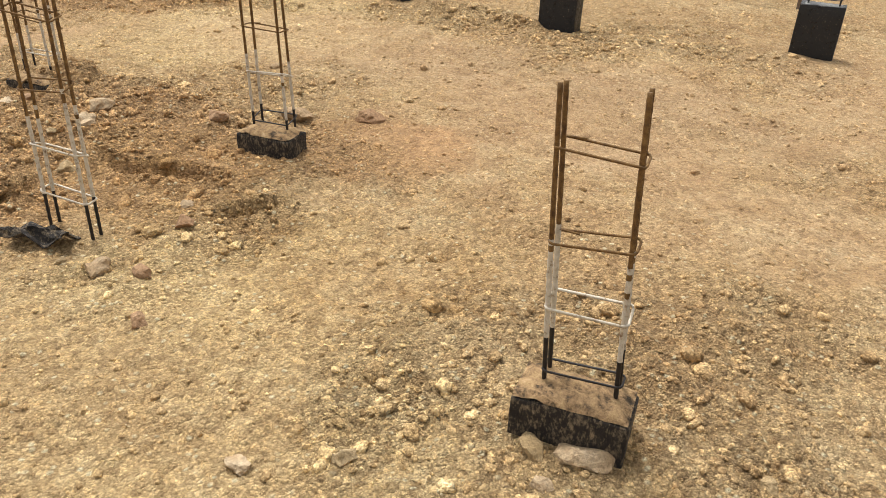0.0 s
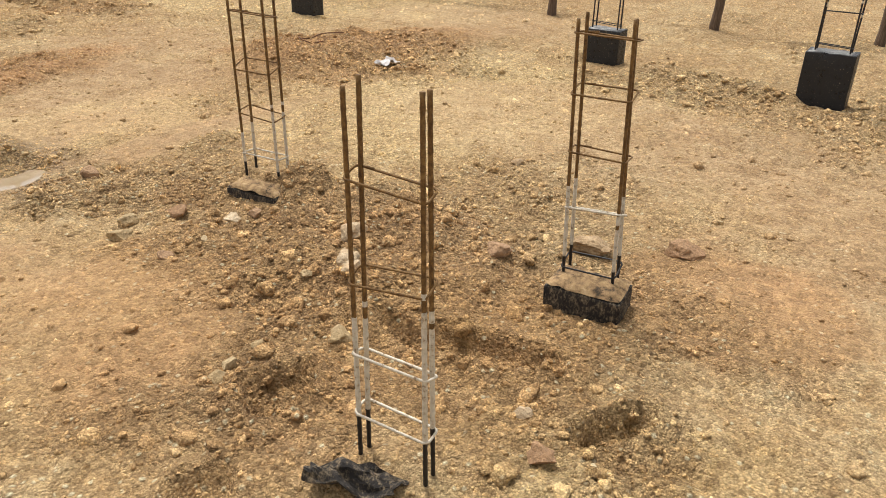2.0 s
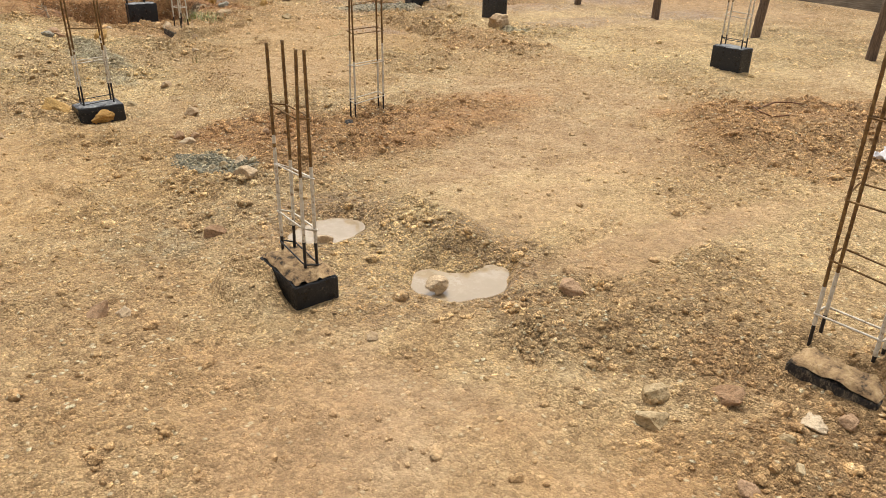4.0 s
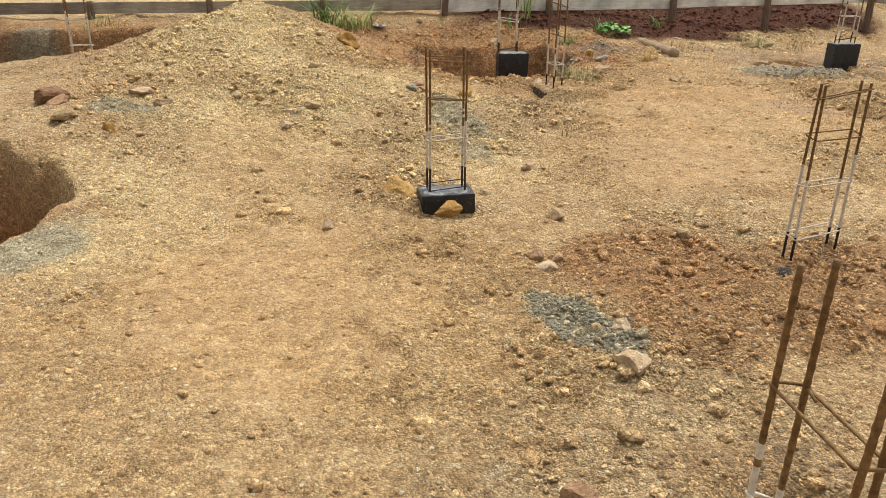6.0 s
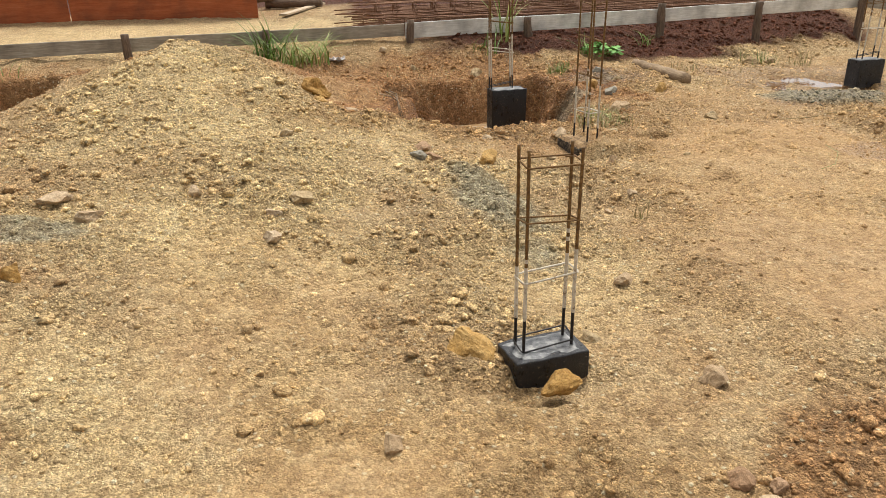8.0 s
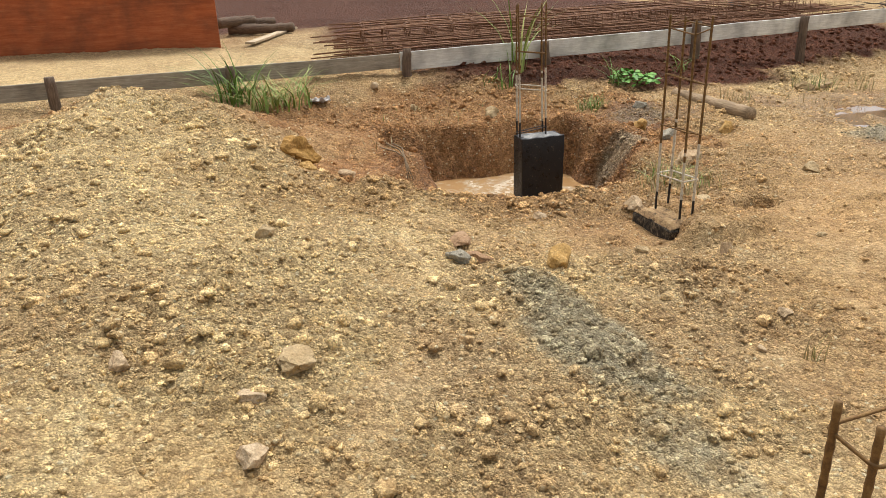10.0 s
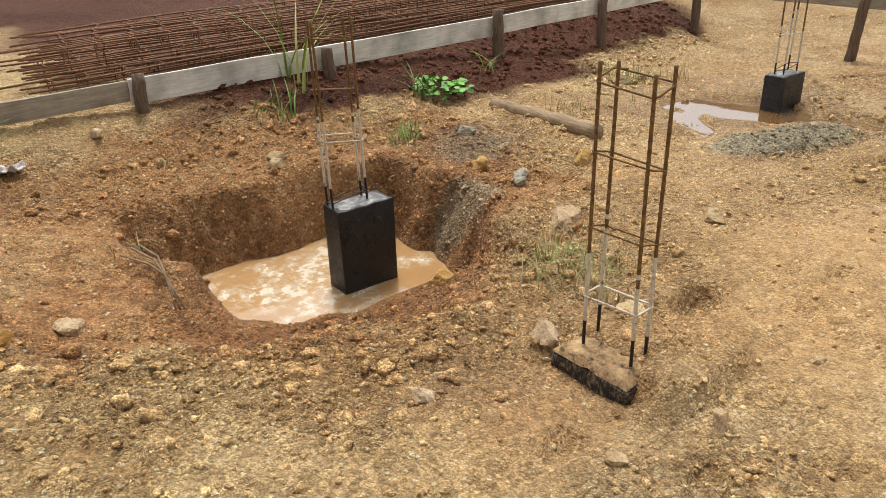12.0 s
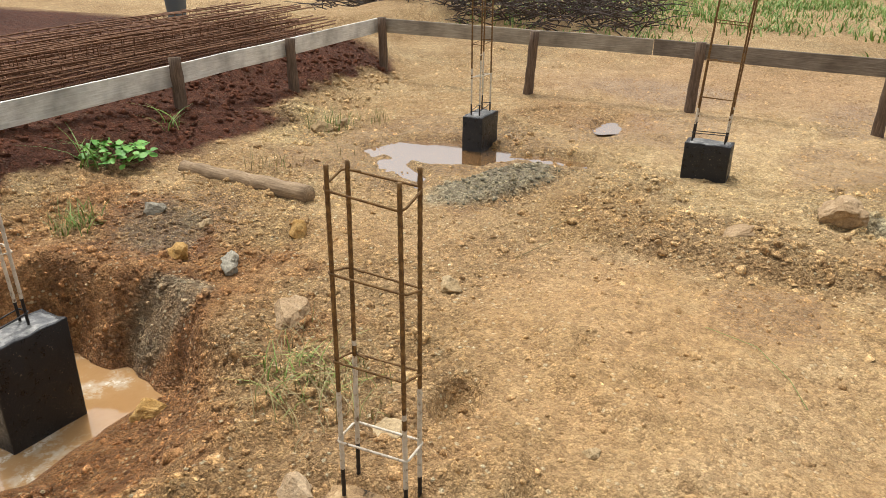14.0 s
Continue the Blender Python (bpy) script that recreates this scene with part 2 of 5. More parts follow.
GREY_BOARD = wood_material("grey_weathered_board", [(0.3, (0.13, 0.105, 0.08)), (0.55, (0.25, 0.21, 0.165)), (0.75, (0.40, 0.35, 0.28))], (2, 30, 30))
MID_BOARD = wood_material("beige_weathered_board", [(0.3, (0.24, 0.20, 0.15)), (0.55, (0.40, 0.35, 0.27)), (0.75, (0.54, 0.49, 0.40))], (2, 30, 30))
POST_WOOD = wood_material("weathered_post", [(0.3, (0.06, 0.04, 0.028)), (0.55, (0.16, 0.11, 0.075)), (0.8, (0.28, 0.21, 0.145))], (30, 30, 2))
LOG_WOOD = wood_material("muddy_log", [(0.3, (0.15, 0.095, 0.055)), (0.55, (0.33, 0.235, 0.14)), (0.8, (0.52, 0.40, 0.26))], (30, 30, 2.5))
PLY = wood_material("red_plywood", [(0.3, (0.30, 0.070, 0.022)), (0.55, (0.42, 0.115, 0.040)), (0.8, (0.52, 0.18, 0.075))], (1.2, 9, 9), 1.0)
PLANK_WOOD = wood_material("pale_plank", [(0.3, (0.42, 0.31, 0.19)), (0.7, (0.62, 0.50, 0.34))], (2, 20, 20))
MUDDY = water_material("muddy_water", (0.36, 0.205, 0.085), (0.45, 0.285, 0.135), 0.9)
PUDDLE = water_material("puddle_water", (0.15, 0.08, 0.030), (0.20, 0.11, 0.045), 0.0)
PUDDLE.node_tree.nodes["Principled BSDF"].inputs["IOR"].default_value = 2.6
SILT = water_material("silty_puddle_water", (0.28, 0.205, 0.12), (0.34, 0.25, 0.15), 0.2)
LEAF = leaf_material("bright_leaf", [(0.1, (0.035, 0.12, 0.014)), (0.6, (0.085, 0.25, 0.028)), (0.9, (0.16, 0.36, 0.05))])
BLADE = leaf_material("grass_blade", [(0.1, (0.085, 0.16, 0.022)), (0.55, (0.18, 0.27, 0.045)), (0.9, (0.38, 0.38, 0.12))])
FIELD = leaf_material("field_grass_blade", [(0.1, (0.06, 0.14, 0.02)), (0.55, (0.11, 0.23, 0.03)), (0.9, (0.22, 0.31, 0.07))])
STRAW = leaf_material("dry_grass", [(0.1, (0.20, 0.15, 0.055)), (0.45, (0.38, 0.29, 0.13)), (0.65, (0.20, 0.24, 0.06)), (0.9, (0.14, 0.20, 0.04))])
TWIG = leaf_material("dead_twig", [(0.1, (0.02, 0.012, 0.009)), (0.9, (0.09, 0.055, 0.035))])
BAG = leaf_material("white_plastic", [(0.1, (0.50, 0.46, 0.43)), (0.9, (0.58, 0.54, 0.51))])
BUCKET = leaf_material("grey_plastic", [(0.1, (0.10, 0.12, 0.13)), (0.9, (0.13, 0.15, 0.16))])


# ---------------------------------------------------------------- ground shape
def lattice(ix, iy, seed):
    h = (ix.astype(np.int64) * 374761393 + iy.astype(np.int64) * 668265263 + seed * 974711) & 0xFFFFFFFF
    h = ((h ^ (h >> 13)) * 1274126177) & 0xFFFFFFFF
    return ((h ^ (h >> 16)) & 0xFFFF) / 65535.0


def vnoise(x, y, size, seed):
    """Smooth noise from -1 to 1 whose lumps are about size metres wide."""
    c, s = math.cos(seed * 2.4), math.sin(seed * 2.4)
    x, y = (x * c - y * s) / size + seed * 17.3, (x * s + y * c) / size - seed * 9.1
    ix, iy = np.floor(x), np.floor(y)
    u, v = x - ix, y - iy
    u, v = u * u * u * (u * (u * 6 - 15) + 10), v * v * v * (v * (v * 6 - 15) + 10)
    a, b = lattice(ix, iy, seed), lattice(ix + 1, iy, seed)
    c, d = lattice(ix, iy + 1, seed), lattice(ix + 1, iy + 1, seed)
    return ((a * (1 - u) + b * u) * (1 - v) + (c * (1 - u) + d * u) * v) * 2 - 1


def lumps(x, y, size, seed, share=0.75):
    """Crumbs of soil side by side, 0 to 1 high, each with a rounded top and a crease round it."""
    c, s = math.cos(seed * 1.7), math.sin(seed * 1.7)
    x, y = (x * c - y * s) / size + seed * 5.3, (x * s + y * c) / size + seed * 3.7
    ix, iy = np.floor(x), np.floor(y)
    out = np.zeros(np.shape(x))
    for dx in (-1, 0, 1):
        for dy in (-1, 0, 1):
            jx, jy = ix + dx, iy + dy
            h = lattice(jx, jy, seed + 2)
            r = 0.42 + 0.45 * lattice(jx, jy, seed + 3)
            d2 = ((jx + 0.15 + 0.7 * lattice(jx, jy, seed) - x) ** 2 + (jy + 0.15 + 0.7 * lattice(jx, jy, seed + 1) - y) ** 2) / (r * r)
            out = np.maximum(out, np.where(h < share, 0.35 + 0.65 * h / share, 0.0) * np.clip(1 - d2, 0, 1) ** 0.6)
    return out


def smooth(v, a, b):
    t = np.clip((v - a) / (b - a), 0, 1)
    return t * t * (3 - 2 * t)


RIM = [None, None, None]


def rim_noise(x, y):
    """The unevenness of rims, kept from call to call for the same points."""
    if RIM[0] is not x or RIM[1] is not y:
        RIM[:] = [x, y, 0.22 * vnoise(x, y, 0.32, 5) + 0.12 * vnoise(x, y, 0.11, 6)]
    return RIM[2]


def spot(x, y, cx, cy, rx, ry, turn=0.0):
    """1 in the middle of an ellipse, falling to 0 at about 1.3 radii, with an uneven rim."""
    c, s = math.cos(radians(turn)), math.sin(radians(turn))
    uneven = rim_noise(x, y)
    reach = 1.7 * max(rx, ry)
    near_it = (np.abs(x - cx) < reach) & (np.abs(y - cy) < reach)
    out = np.zeros(np.shape(x))
    if near_it.any():
        dx, dy = x[near_it] - cx, y[near_it] - cy
        out[near_it] = 1 - smooth(np.hypot((dx * c + dy * s) / rx, (dy * c - dx * s) / ry) + uneven[near_it], 0.65, 1.3)
    return out


PIT_L = [(4.36, 11.58), (4.40, 11.1), (4.52, 10.90), (4.72, 10.77), (5.0, 10.66), (5.3, 10.60), (5.70, 10.62), (5.78, 10.98), (5.75, 11.3), (5.45, 11.6), (5.1, 11.62), (4.7, 11.64)]
PLATEAU = [(4.42, 7.0), (4.5, 6.66), (5.0, 6.5), (5.7, 6.5), (6.9, 6.9), (7.3, 8.2), (6.7, 9.1), (6.1, 9.2), (5.75, 8.7), (5.4, 8.2), (4.7, 7.6)]
PIT_W = [(-2.0, 6.5), (1.15, 6.55), (1.5, 6.85), (1.58, 7.2), (1.45, 7.55), (1.1, 7.8), (-2.0, 7.75)]
PIT_Q = [(-2.0, 10.2), (0.3, 10.35), (1.0, 10.6), (1.45, 11.0), (1.62, 11.6), (1.55, 12.2), (1.0, 12.35), (-2.0, 12.3)]


def inside(x, y, poly):
    """Distance to a polygon's rim, positive inside."""
    d = np.full(np.shape(x), 1e9)
    odd = np.zeros(np.shape(x), bool)
    for (x0, y0), (x1, y1) in zip(poly, poly[1:] + poly[:1]):
        ex, ey = x1 - x0, y1 - y0
        t = np.clip(((x - x0) * ex + (y - y0) * ey) / (ex * ex + ey * ey), 0, 1)
        d = np.minimum(d, np.hypot(x - x0 - t * ex, y - y0 - t * ey))
        odd ^= ((y0 > y) != (y1 > y)) & (x < x0 + (y - y0) * ex / (ey if abs(ey) > 1e-9 else 1e-9))
    return np.where(odd, d, -d)


LOOSE = [(4.05, 1.2, 1.1, 1.3), (4.3, 2.9, 0.6, 0.7), (2.4, 9.6, 1.3, 2.6), (4.9, 10.0, 1.8, 0.7), (5.0, 5.5, 1.3, 0.7), (7.7, 8.6, 0.5, 1.2),
         (3.9, 5.3, 0.5, 0.6), (7.4, 3.6, 1.2, 0.9), (3.9, 8.3, 0.8, 0.9), (2.9, -1.3, 0.7, 0.8), (6.6, 11.2, 0.9, 0.7), (5.0, 12.2, 3.0, 0.5), (10.3, 10.1, 0.5, 0.6), (9.0, 12.0, 0.7, 0.4), (8.6, 7.7, 0.8, 0.5), (7.6, 0.9, 0.5, 0.7), (4.35, 5.85, 0.6, 0.55), (4.15, 4.05, 0.22, 0.4), (7.6, 7.3, 0.5, 0.7), (9.7, 9.3, 0.35, 0.5), (10.7, 8.4, 0.4, 0.5), (9.8, 7.2, 0.4, 0.4), (10.4, 9.9, 0.5, 0.4), (4.5, 3.0, 0.7, 0.35), (3.3, 7.5, 0.5, 0.9), (4.7, 8.6, 0.5, 0.5)]


# trodden or rain-washed flats: centre, half-widths, turn, how even
FLATS = [(3.12, 2.62, 0.50, 0.80, 0, 1.0), (3.35, 1.95, 0.38, 0.5, 0, 0.9), (4.9, 4.1, 0.6, 0.7, 0, 0.9), (5.6, 4.6, 0.9, 0.8, 0, 0.9), (6.7, 5.5, 0.8, 0.9, 30, 0.7), (5.1, 3.22, 1.1, 0.15, -8, 1.0),
         (6.4, 1.7, 0.9, 1.0, 0, 0.75), (5.6, -0.8, 1.2, 1.3, 0, 0.85), (4.5, -1.7, 0.5, 0.6, 0, 0.7), (6.2, 0.35, 0.8, 0.8, 0, 0.85), (5.15, 7.25, 0.65, 0.65, 0, 1.0), (6.1, 8.35, 0.9, 0.8, 0, 0.8),
         (6.7, 8.75, 0.75, 0.85, 0, 0.75), (10.0, 8.3, 0.9, 1.7, 0, 0.8), (12.4, 8.8, 1.5, 2.6, 0, 0.9), (2.6, 5.95, 0.7, 0.75, 0, 0.8), (2.6, 7.5, 0.6, 0.7, 0, 0.55), (1.5, 14.6, 3.0, 1.2, 0, 0.8), (7.0, -2.6, 1.6, 1.0, 0, 0.7), (9.3, 3.5, 0.8, 1.4, 0, 0.7)]


def trodden(x, y):
    v = np.zeros(np.shape(x))
    for cx, cy, rx, ry, turn, k in FLATS:
        v = np.maximum(v, k * spot(x, y, cx, cy, rx, ry, turn))
    return v * (0.85 + 0.15 * vnoise(x, y, 0.4, 37))


def looseness(x, y):
    v = 0.22 + 0.6 * np.clip(vnoise(x, y, 0.8, 31) + 0.4 * vnoise(x, y, 0.25, 32), 0, 1)
    for cx, cy, rx, ry in LOOSE:
        v = np.maximum(v, spot(x, y, cx, cy, rx, ry) * (0.8 + 0.35 * vnoise(x, y, 0.45, 33)))
    return np.clip(v * (1 - 0.85 * trodden(x, y)), 0, 1)


HOLLOWS = [(3.83, 0.78, 0.26, 0.07, 100, 0.06), (3.68, 0.23, 0.05, 0.13, 55, 0.06), (3.34, 1.18, 0.12, 0.09, 0, 0.07), (2.90, 1.10, 0.09, 0.07, 0, 0.05), (4.76, 8.73, 0.14, 0.06, 25, 0.035),
           (4.65, 8.54, 0.15, 0.06, 40, 0.035), (4.61, 9.09, 0.12, 0.06, 10, 0.03), (2.90, 5.55, 0.06, 0.12, 15, 0.025), (3.00, 5.36, 0.06, 0.12, -10, 0.025), (3.38, 6.15, 0.06, 0.12, 20, 0.025), (3.82, 2.96, 0.12, 0.05, 50, 0.03),
           (3.46, 6.36, 0.06, 0.12, -15, 0.025), (5.97, 8.65, 0.13, 0.06, 30, 0.02), (6.13, 8.94, 0.13, 0.06, 10, 0.02)]


def ground_shape(x, y):
    """Height of the ground, and how deep a place lies in a pit (0 to 1)."""
    z = 0.024 * vnoise(x, y, 1.7, 1) + 0.020 * vnoise(x, y, 0.55, 2)
    z += 0.12 * smooth(y, 7.4, 9.2) * (1 - smooth(x, 5.8, 7.8)) * smooth(x, 1, 4)
    z += 0.08 * smooth(y, 9.5, 11.2) * smooth(x, 6.0, 7.0) * (1 - smooth(x, 7.8, 8.7))
    # the heap and the raised edge to its west
    heap = np.exp(-(np.where(x > 2.55, (x - 2.55) / 0.75, (x - 2.55) / 0.55) ** 2 + np.where(y < 11.45, (y - 11.45) / 2.0, (y - 11.45) / 0.7) ** 2) / 2)
    z += (0.50 + 0.07 * vnoise(x, y, 0.45, 8)) * heap
    z += 0.32 * smooth(y, 6.4, 8.3) * (1 - smooth(x, 1.3, 2.9)) * smooth(x, -6, 0.3)
    # the bank along the northern boards and the ground behind it
    lip = 12.28 + 0.1 * vnoise(x, y, 0.7, 9) + 0.25 * smooth(x, 5, 2)
    bank = smooth(y, lip - 0.25, lip + 0.75) * (1 - smooth(x, 11.3, 13.5))
    z = z * (1 - bank) + bank * (0.43 - 0.12 * smooth(x, 6.0, 8.5) * (1 - smooth(y, 12.7, 13.4)) + 0.02 * vnoise(x, y, 0.8, 3))
    # puddle hollows, ridges of spoil
    z -= 0.09 * np.maximum(np.maximum(spot(x, y, 8.82, 10.80, 0.36, 0.58), 0.85 * spot(x, y, 8.95, 9.95, 0.15, 0.34, 15)), 0.85 * spot(x, y, 8.2, 10.85, 0.50, 0.17, 48)) + 0.08 * spot(x, y, 4.0, 3.53, 0.22, 0.19) + 0.06 * spot(x, y, 3.84, 4.3, 0.24, 0.16)
    z += 0.07 * spot(x, y, 7.75, 8.6, 0.35, 1.2) + 0.05 * spot(x, y, 4.25, 1.7, 0.5, 0.9) + 0.05 * spot(x, y, 5.1, 5.35, 0.9, 0.35)
    z += 0.06 * spot(x, y, 8.15, 10.08, 0.55, 0.2, -24) + 0.05 * spot(x, y, 4.15, 4.05, 0.2, 0.36)
    # the low plateau of packed sand, its worn edge towards the spoil
    z += 0.055 * smooth(inside(x, y, PLATEAU) + 0.14 * vnoise(x, y, 0.45, 23) + 0.04 * vnoise(x, y, 0.11, 24), -0.08, 0.12)
    z += 0.35 * spot(x, y, 14.9, 14.6, 2.6, 0.9) + 0.16 * spot(x, y, 7.1, 3.9, 0.8, 0.5) * 0.5
    z -= 0.07 * spot(x, y, 4.55, 10.35, 0.55, 0.4) + 0.10 * spot(x, y, 3.85, 10.9, 0.45, 0.6)
    # hollows dug or trodden
    for hx, hy, ha, hb, turn, dip in HOLLOWS:
        z += 1.15 * dip * (0.35 * spot(x, y, hx, hy, ha * 1.6, hb * 1.6, turn) - 1.35 * spot(x, y, hx, hy, ha, hb, turn))
    z -= 0.10 * spot(x, y, 5.68, 9.3, 0.13, 0.07)
    z += 0.08 * spot(x, y, 5.16, 9.03, 0.28, 0.13) + 0.05 * spot(x, y, 4.54, 2.02, 0.18, 0.08) + 0.07 * spot(x, y, 3.21, 3.92, 0.11, 0.2)
    z += 0.07 * spot(x, y, 7.80, 0.42, 0.28, 0.16, 60) + 0.06 * spot(x, y, 8.05, 1.1, 0.2, 0.4) + 0.05 * spot(x, y, 8.2, 2.1, 0.2, 0.25)
    z -= 0.06 * spot(x, y, 12.8, -1.4, 0.8, 0.5) + 0.05 * spot(x, y, 10.15, 9.78, 0.42, 0.13) + 0.06 * spot(x, y, 11.4, 4.3, 0.7, 0.3)
    # soil banked against the stubs
    z += 0.06 * spot(x, y, 4.60, 2.22, 0.15, 0.25) + 0.06 * spot(x, y, 3.36, 4.03, 0.16, 0.14) + 0.06 * spot(x, y, 5.23, 9.36, 0.15, 0.26)
    # soil scraped away beside them
    z -= 0.035 * spot(x, y, 4.80, 9.25, 0.24, 0.45) + 0.03 * spot(x, y, 4.24, 2.18, 0.13, 0.25) + 0.06 * spot(x, y, 3.54, 6.77, 0.27, 0.11)
    # a straight scraped face along the stub beside the pit
    scraped = smooth(x, 4.70, 4.80) * (1 - smooth(x, 4.97, 5.03)) * smooth(y, 9.02, 9.08) * (1 - smooth(y, 9.47, 9.53))
    z = z * (1 - scraped) + np.minimum(z, 0.055) * scraped
    rough = looseness(x, y)
    for bx, by in ((2.955, -1.255), (4.275, 0.53), (4.47, 2.19), (3.415, 3.865), (3.558, 6.932), (5.075, 9.275)):
        rough = rough * (0.35 + 0.65 * smooth(np.hypot(x - bx, y - by), 0.12, 0.3))
    near = (1 - smooth(np.hypot(x - 4, y - 5.5), 9, 16))
    wet = np.zeros(np.shape(x))
    for wx, wy, wr in ((8.75, 10.8, 0.8), (3.98, 3.55, 0.4), (3.84, 4.3, 0.35)):
        wet = np.maximum(wet, 1 - smooth(np.hypot(x - wx, y - wy), wr * 0.6, wr * 1.5))
    rough = rough * (1 - 0.8 * wet)
    flat = trodden(x, y)
    z += near * rough * (0.026 * vnoise(x, y, 0.27, 11) + 0.022 * lumps(x, y, 0.16, 12, 0.55) + 0.026 * lumps(x, y, 0.085, 13, 0.7))
    z += near * (1 - 0.7 * wet) * (1 - 0.6 * flat) * (0.012 * vnoise(x, y, 0.16, 14) + 0.012 * lumps(x, y, 0.062, 17, 0.5))
    z += near * flat * (0.012 * np.maximum(vnoise(x, y * 2.2, 0.22, 18), -0.2) + 0.007 * vnoise(x, y, 0.08, 19) + 0.008 * lumps(x, y, 0.11, 25, 0.3))
    deep = np.zeros(np.shape(x))
    for poly, floor_z, wall in ((PIT_L, -0.42, 0.38), (PIT_W, -0.55, 0.16), (PIT_Q, -0.35, 0.18)):
        ragged = 0.09 * vnoise(x, y, 0.28, 21) + 0.035 * vnoise(x, y, 0.09, 22)
        d = inside(x, y, poly) + ragged
        if poly is PIT_L:
            # the polygon is the shore: a steep wall behind it, a slope before it
            front = smooth(y, 11.0, 10.6) * (1 - smooth(x, 5.5, 5.75))
            span = 0.25 + 0.96 * front
            d = (inside(x, y, poly) + 0.6 * ragged + 0.63 * span) * wall / span
            deep = np.maximum(deep, (1 - front) * smooth(d, -0.06, 0.10) + front * smooth(d, 0.05, 0.30))
        k = smooth(d, -0.03, wall)
        if poly is PIT_L:
            k = k * (1 - front) + front * np.clip(d / wall, 0, 1)
        z = z * (1 - k) + k * floor_z
        if poly is not PIT_L:
            deep = np.maximum(deep, smooth(d, -0.06, 0.10))
    return z, deep


def ground_z(x, y):
    return float(ground_shape(np.array([float(x)]), np.array([float(y)]))[0][0])


def steps(lo, hi, step, out_lo, out_hi, grow=1.09):
    mid = list(np.arange(lo, hi, step))
    left, right, s = [], [], step
    v = lo
    while v > out_lo:
        s *= grow
        v -= s
        left.append(v)
    s, v = step, mid[-1]
    while v < out_hi:
        s *= grow
        v += s
        right.append(v)
    return np.array(left[::-1] + mid + right)


REDS = [(5.0, 11.1, 1.7, 1.2, 0.9), (3.9, 1.4, 1.0, 1.3, 0.48), (5.1, 5.5, 1.3, 0.6, 0.65), (4.35, 5.9, 0.55, 0.5, 0.75), (7.7, 7.3, 0.6, 0.7, 0.5), (4.5, 0.1, 0.5, 0.45, 0.5), (7.4, 3.7, 1.4, 1.0, 0.6), (7.7, 8.6, 0.5, 1.2, 0.3), (4.7, 9.5, 1.1, 0.6, 0.45), (6.3, 9.4, 1.6, 1.0, 0.3),
        (4.6, 12.0, 2.2, 0.6, 0.8), (0.3, 12.0, 2.2, 0.8, 0.85), (0.7, 7.2, 0.9, 0.7, 0.8), (2.6, 3.2, 0.7, 0.6, 0.35), (5.3, 3.3, 1.2, 1.0, 0.3), (1.9, 8.9, 0.8, 0.5, 0.3), (10.3, 10.1, 0.6, 0.7, 0.45), (9.6, 6.6, 0.9, 0.6, 0.3), (7.0, 10.2, 0.9, 0.7, 0.35), (13.5, 8.0, 1.6, 2.5, 0.3)]
GREYS = [(3.75, 5.46, 0.13, 0.33, 1.0, 12), (1.5, 6.6, 0.34, 0.22, 0.95, 40), (1.72, 8.25, 0.32, 0.13, 0.8, 0), (4.02, 8.40, 0.24, 0.42, 0.9, 8), (3.98, 7.75, 0.12, 0.25, 0.6, 10),
         (8.12, 10.1, 0.62, 0.22, 1.0, -24), (5.86, 10.80, 0.12, 0.22, 0.75, 20), (0.2, 12.1, 0.35, 0.4, 1.0, 0), (8.42, 7.8, 0.22, 0.16, 0.9, 0), (6.4, 11.3, 0.35, 0.25, 0.6, 20), (3.15, 4.6, 0.3, 0.2, 0.35, 0)]
WETS = [(8.75, 10.8, 1.0, 1.1), (3.95, 3.6, 0.5, 0.4), (3.84, 4.3, 0.4, 0.3), (9.9, 9.8, 0.5, 0.3), (10.3, 9.2, 0.8, 0.45), (9.5, 7.9, 0.8, 0.4), (11.9, 9.6, 0.7, 0.8), (11.2, 7.6, 0.9, 0.5), (8.12, 10.1, 0.6, 0.24), (6.9, 8.3, 0.35, 0.25), (6.5, 11.3, 0.5, 0.4), (4.9, 10.9, 0.9, 0.7)]


def zones(x, y, deep):
    """How red, cement-grey, dark red and wet the soil is."""
    zone = np.zeros((*np.shape(x), 4))
    for cx, cy, rx, ry, k in REDS:
        zone[..., 0] = np.maximum(zone[..., 0], k * spot(x, y, cx, cy, rx, ry))
    zone[..., 0] = np.maximum(zone[..., 0], 0.85 * deep)
    for cx, cy, rx, ry, k, turn in GREYS:
        zone[..., 1] = np.maximum(zone[..., 1], k * spot(x, y, cx, cy, rx, ry, turn))
    edge = y + 0.22 * vnoise(x, y, 0.6, 41) + 0.1 * vnoise(x, y, 0.2, 42)
    bank = smooth(edge, 12.28, 12.5) * smooth(x + 0.4 * vnoise(x, y, 0.5, 43), 4.6, 5.6) * (1 - smooth(x, 11.0, 11.8)) * (1 - smooth(y, 19, 30))
    low = smooth(edge, 11.9, 12.2) * smooth(x, 6.6, 7.3) * (1 - smooth(x, 8.6, 9.2))
    zone[..., 2] = np.maximum(np.maximum(bank, low), 0.06 * smooth(deep, 0.5, 1) * smooth(y, 8.5, 9.5))
    zone[..., 2] = np.maximum(zone[..., 2], smooth(y, 16.5, 17.5) * (1 - smooth(x, 9, 14)) * (1 - smooth(y, 30, 50)))
    for cx, cy, rx, ry in WETS:
        zone[..., 3] = np.maximum(zone[..., 3], spot(x, y, cx, cy, rx, ry))
    return zone


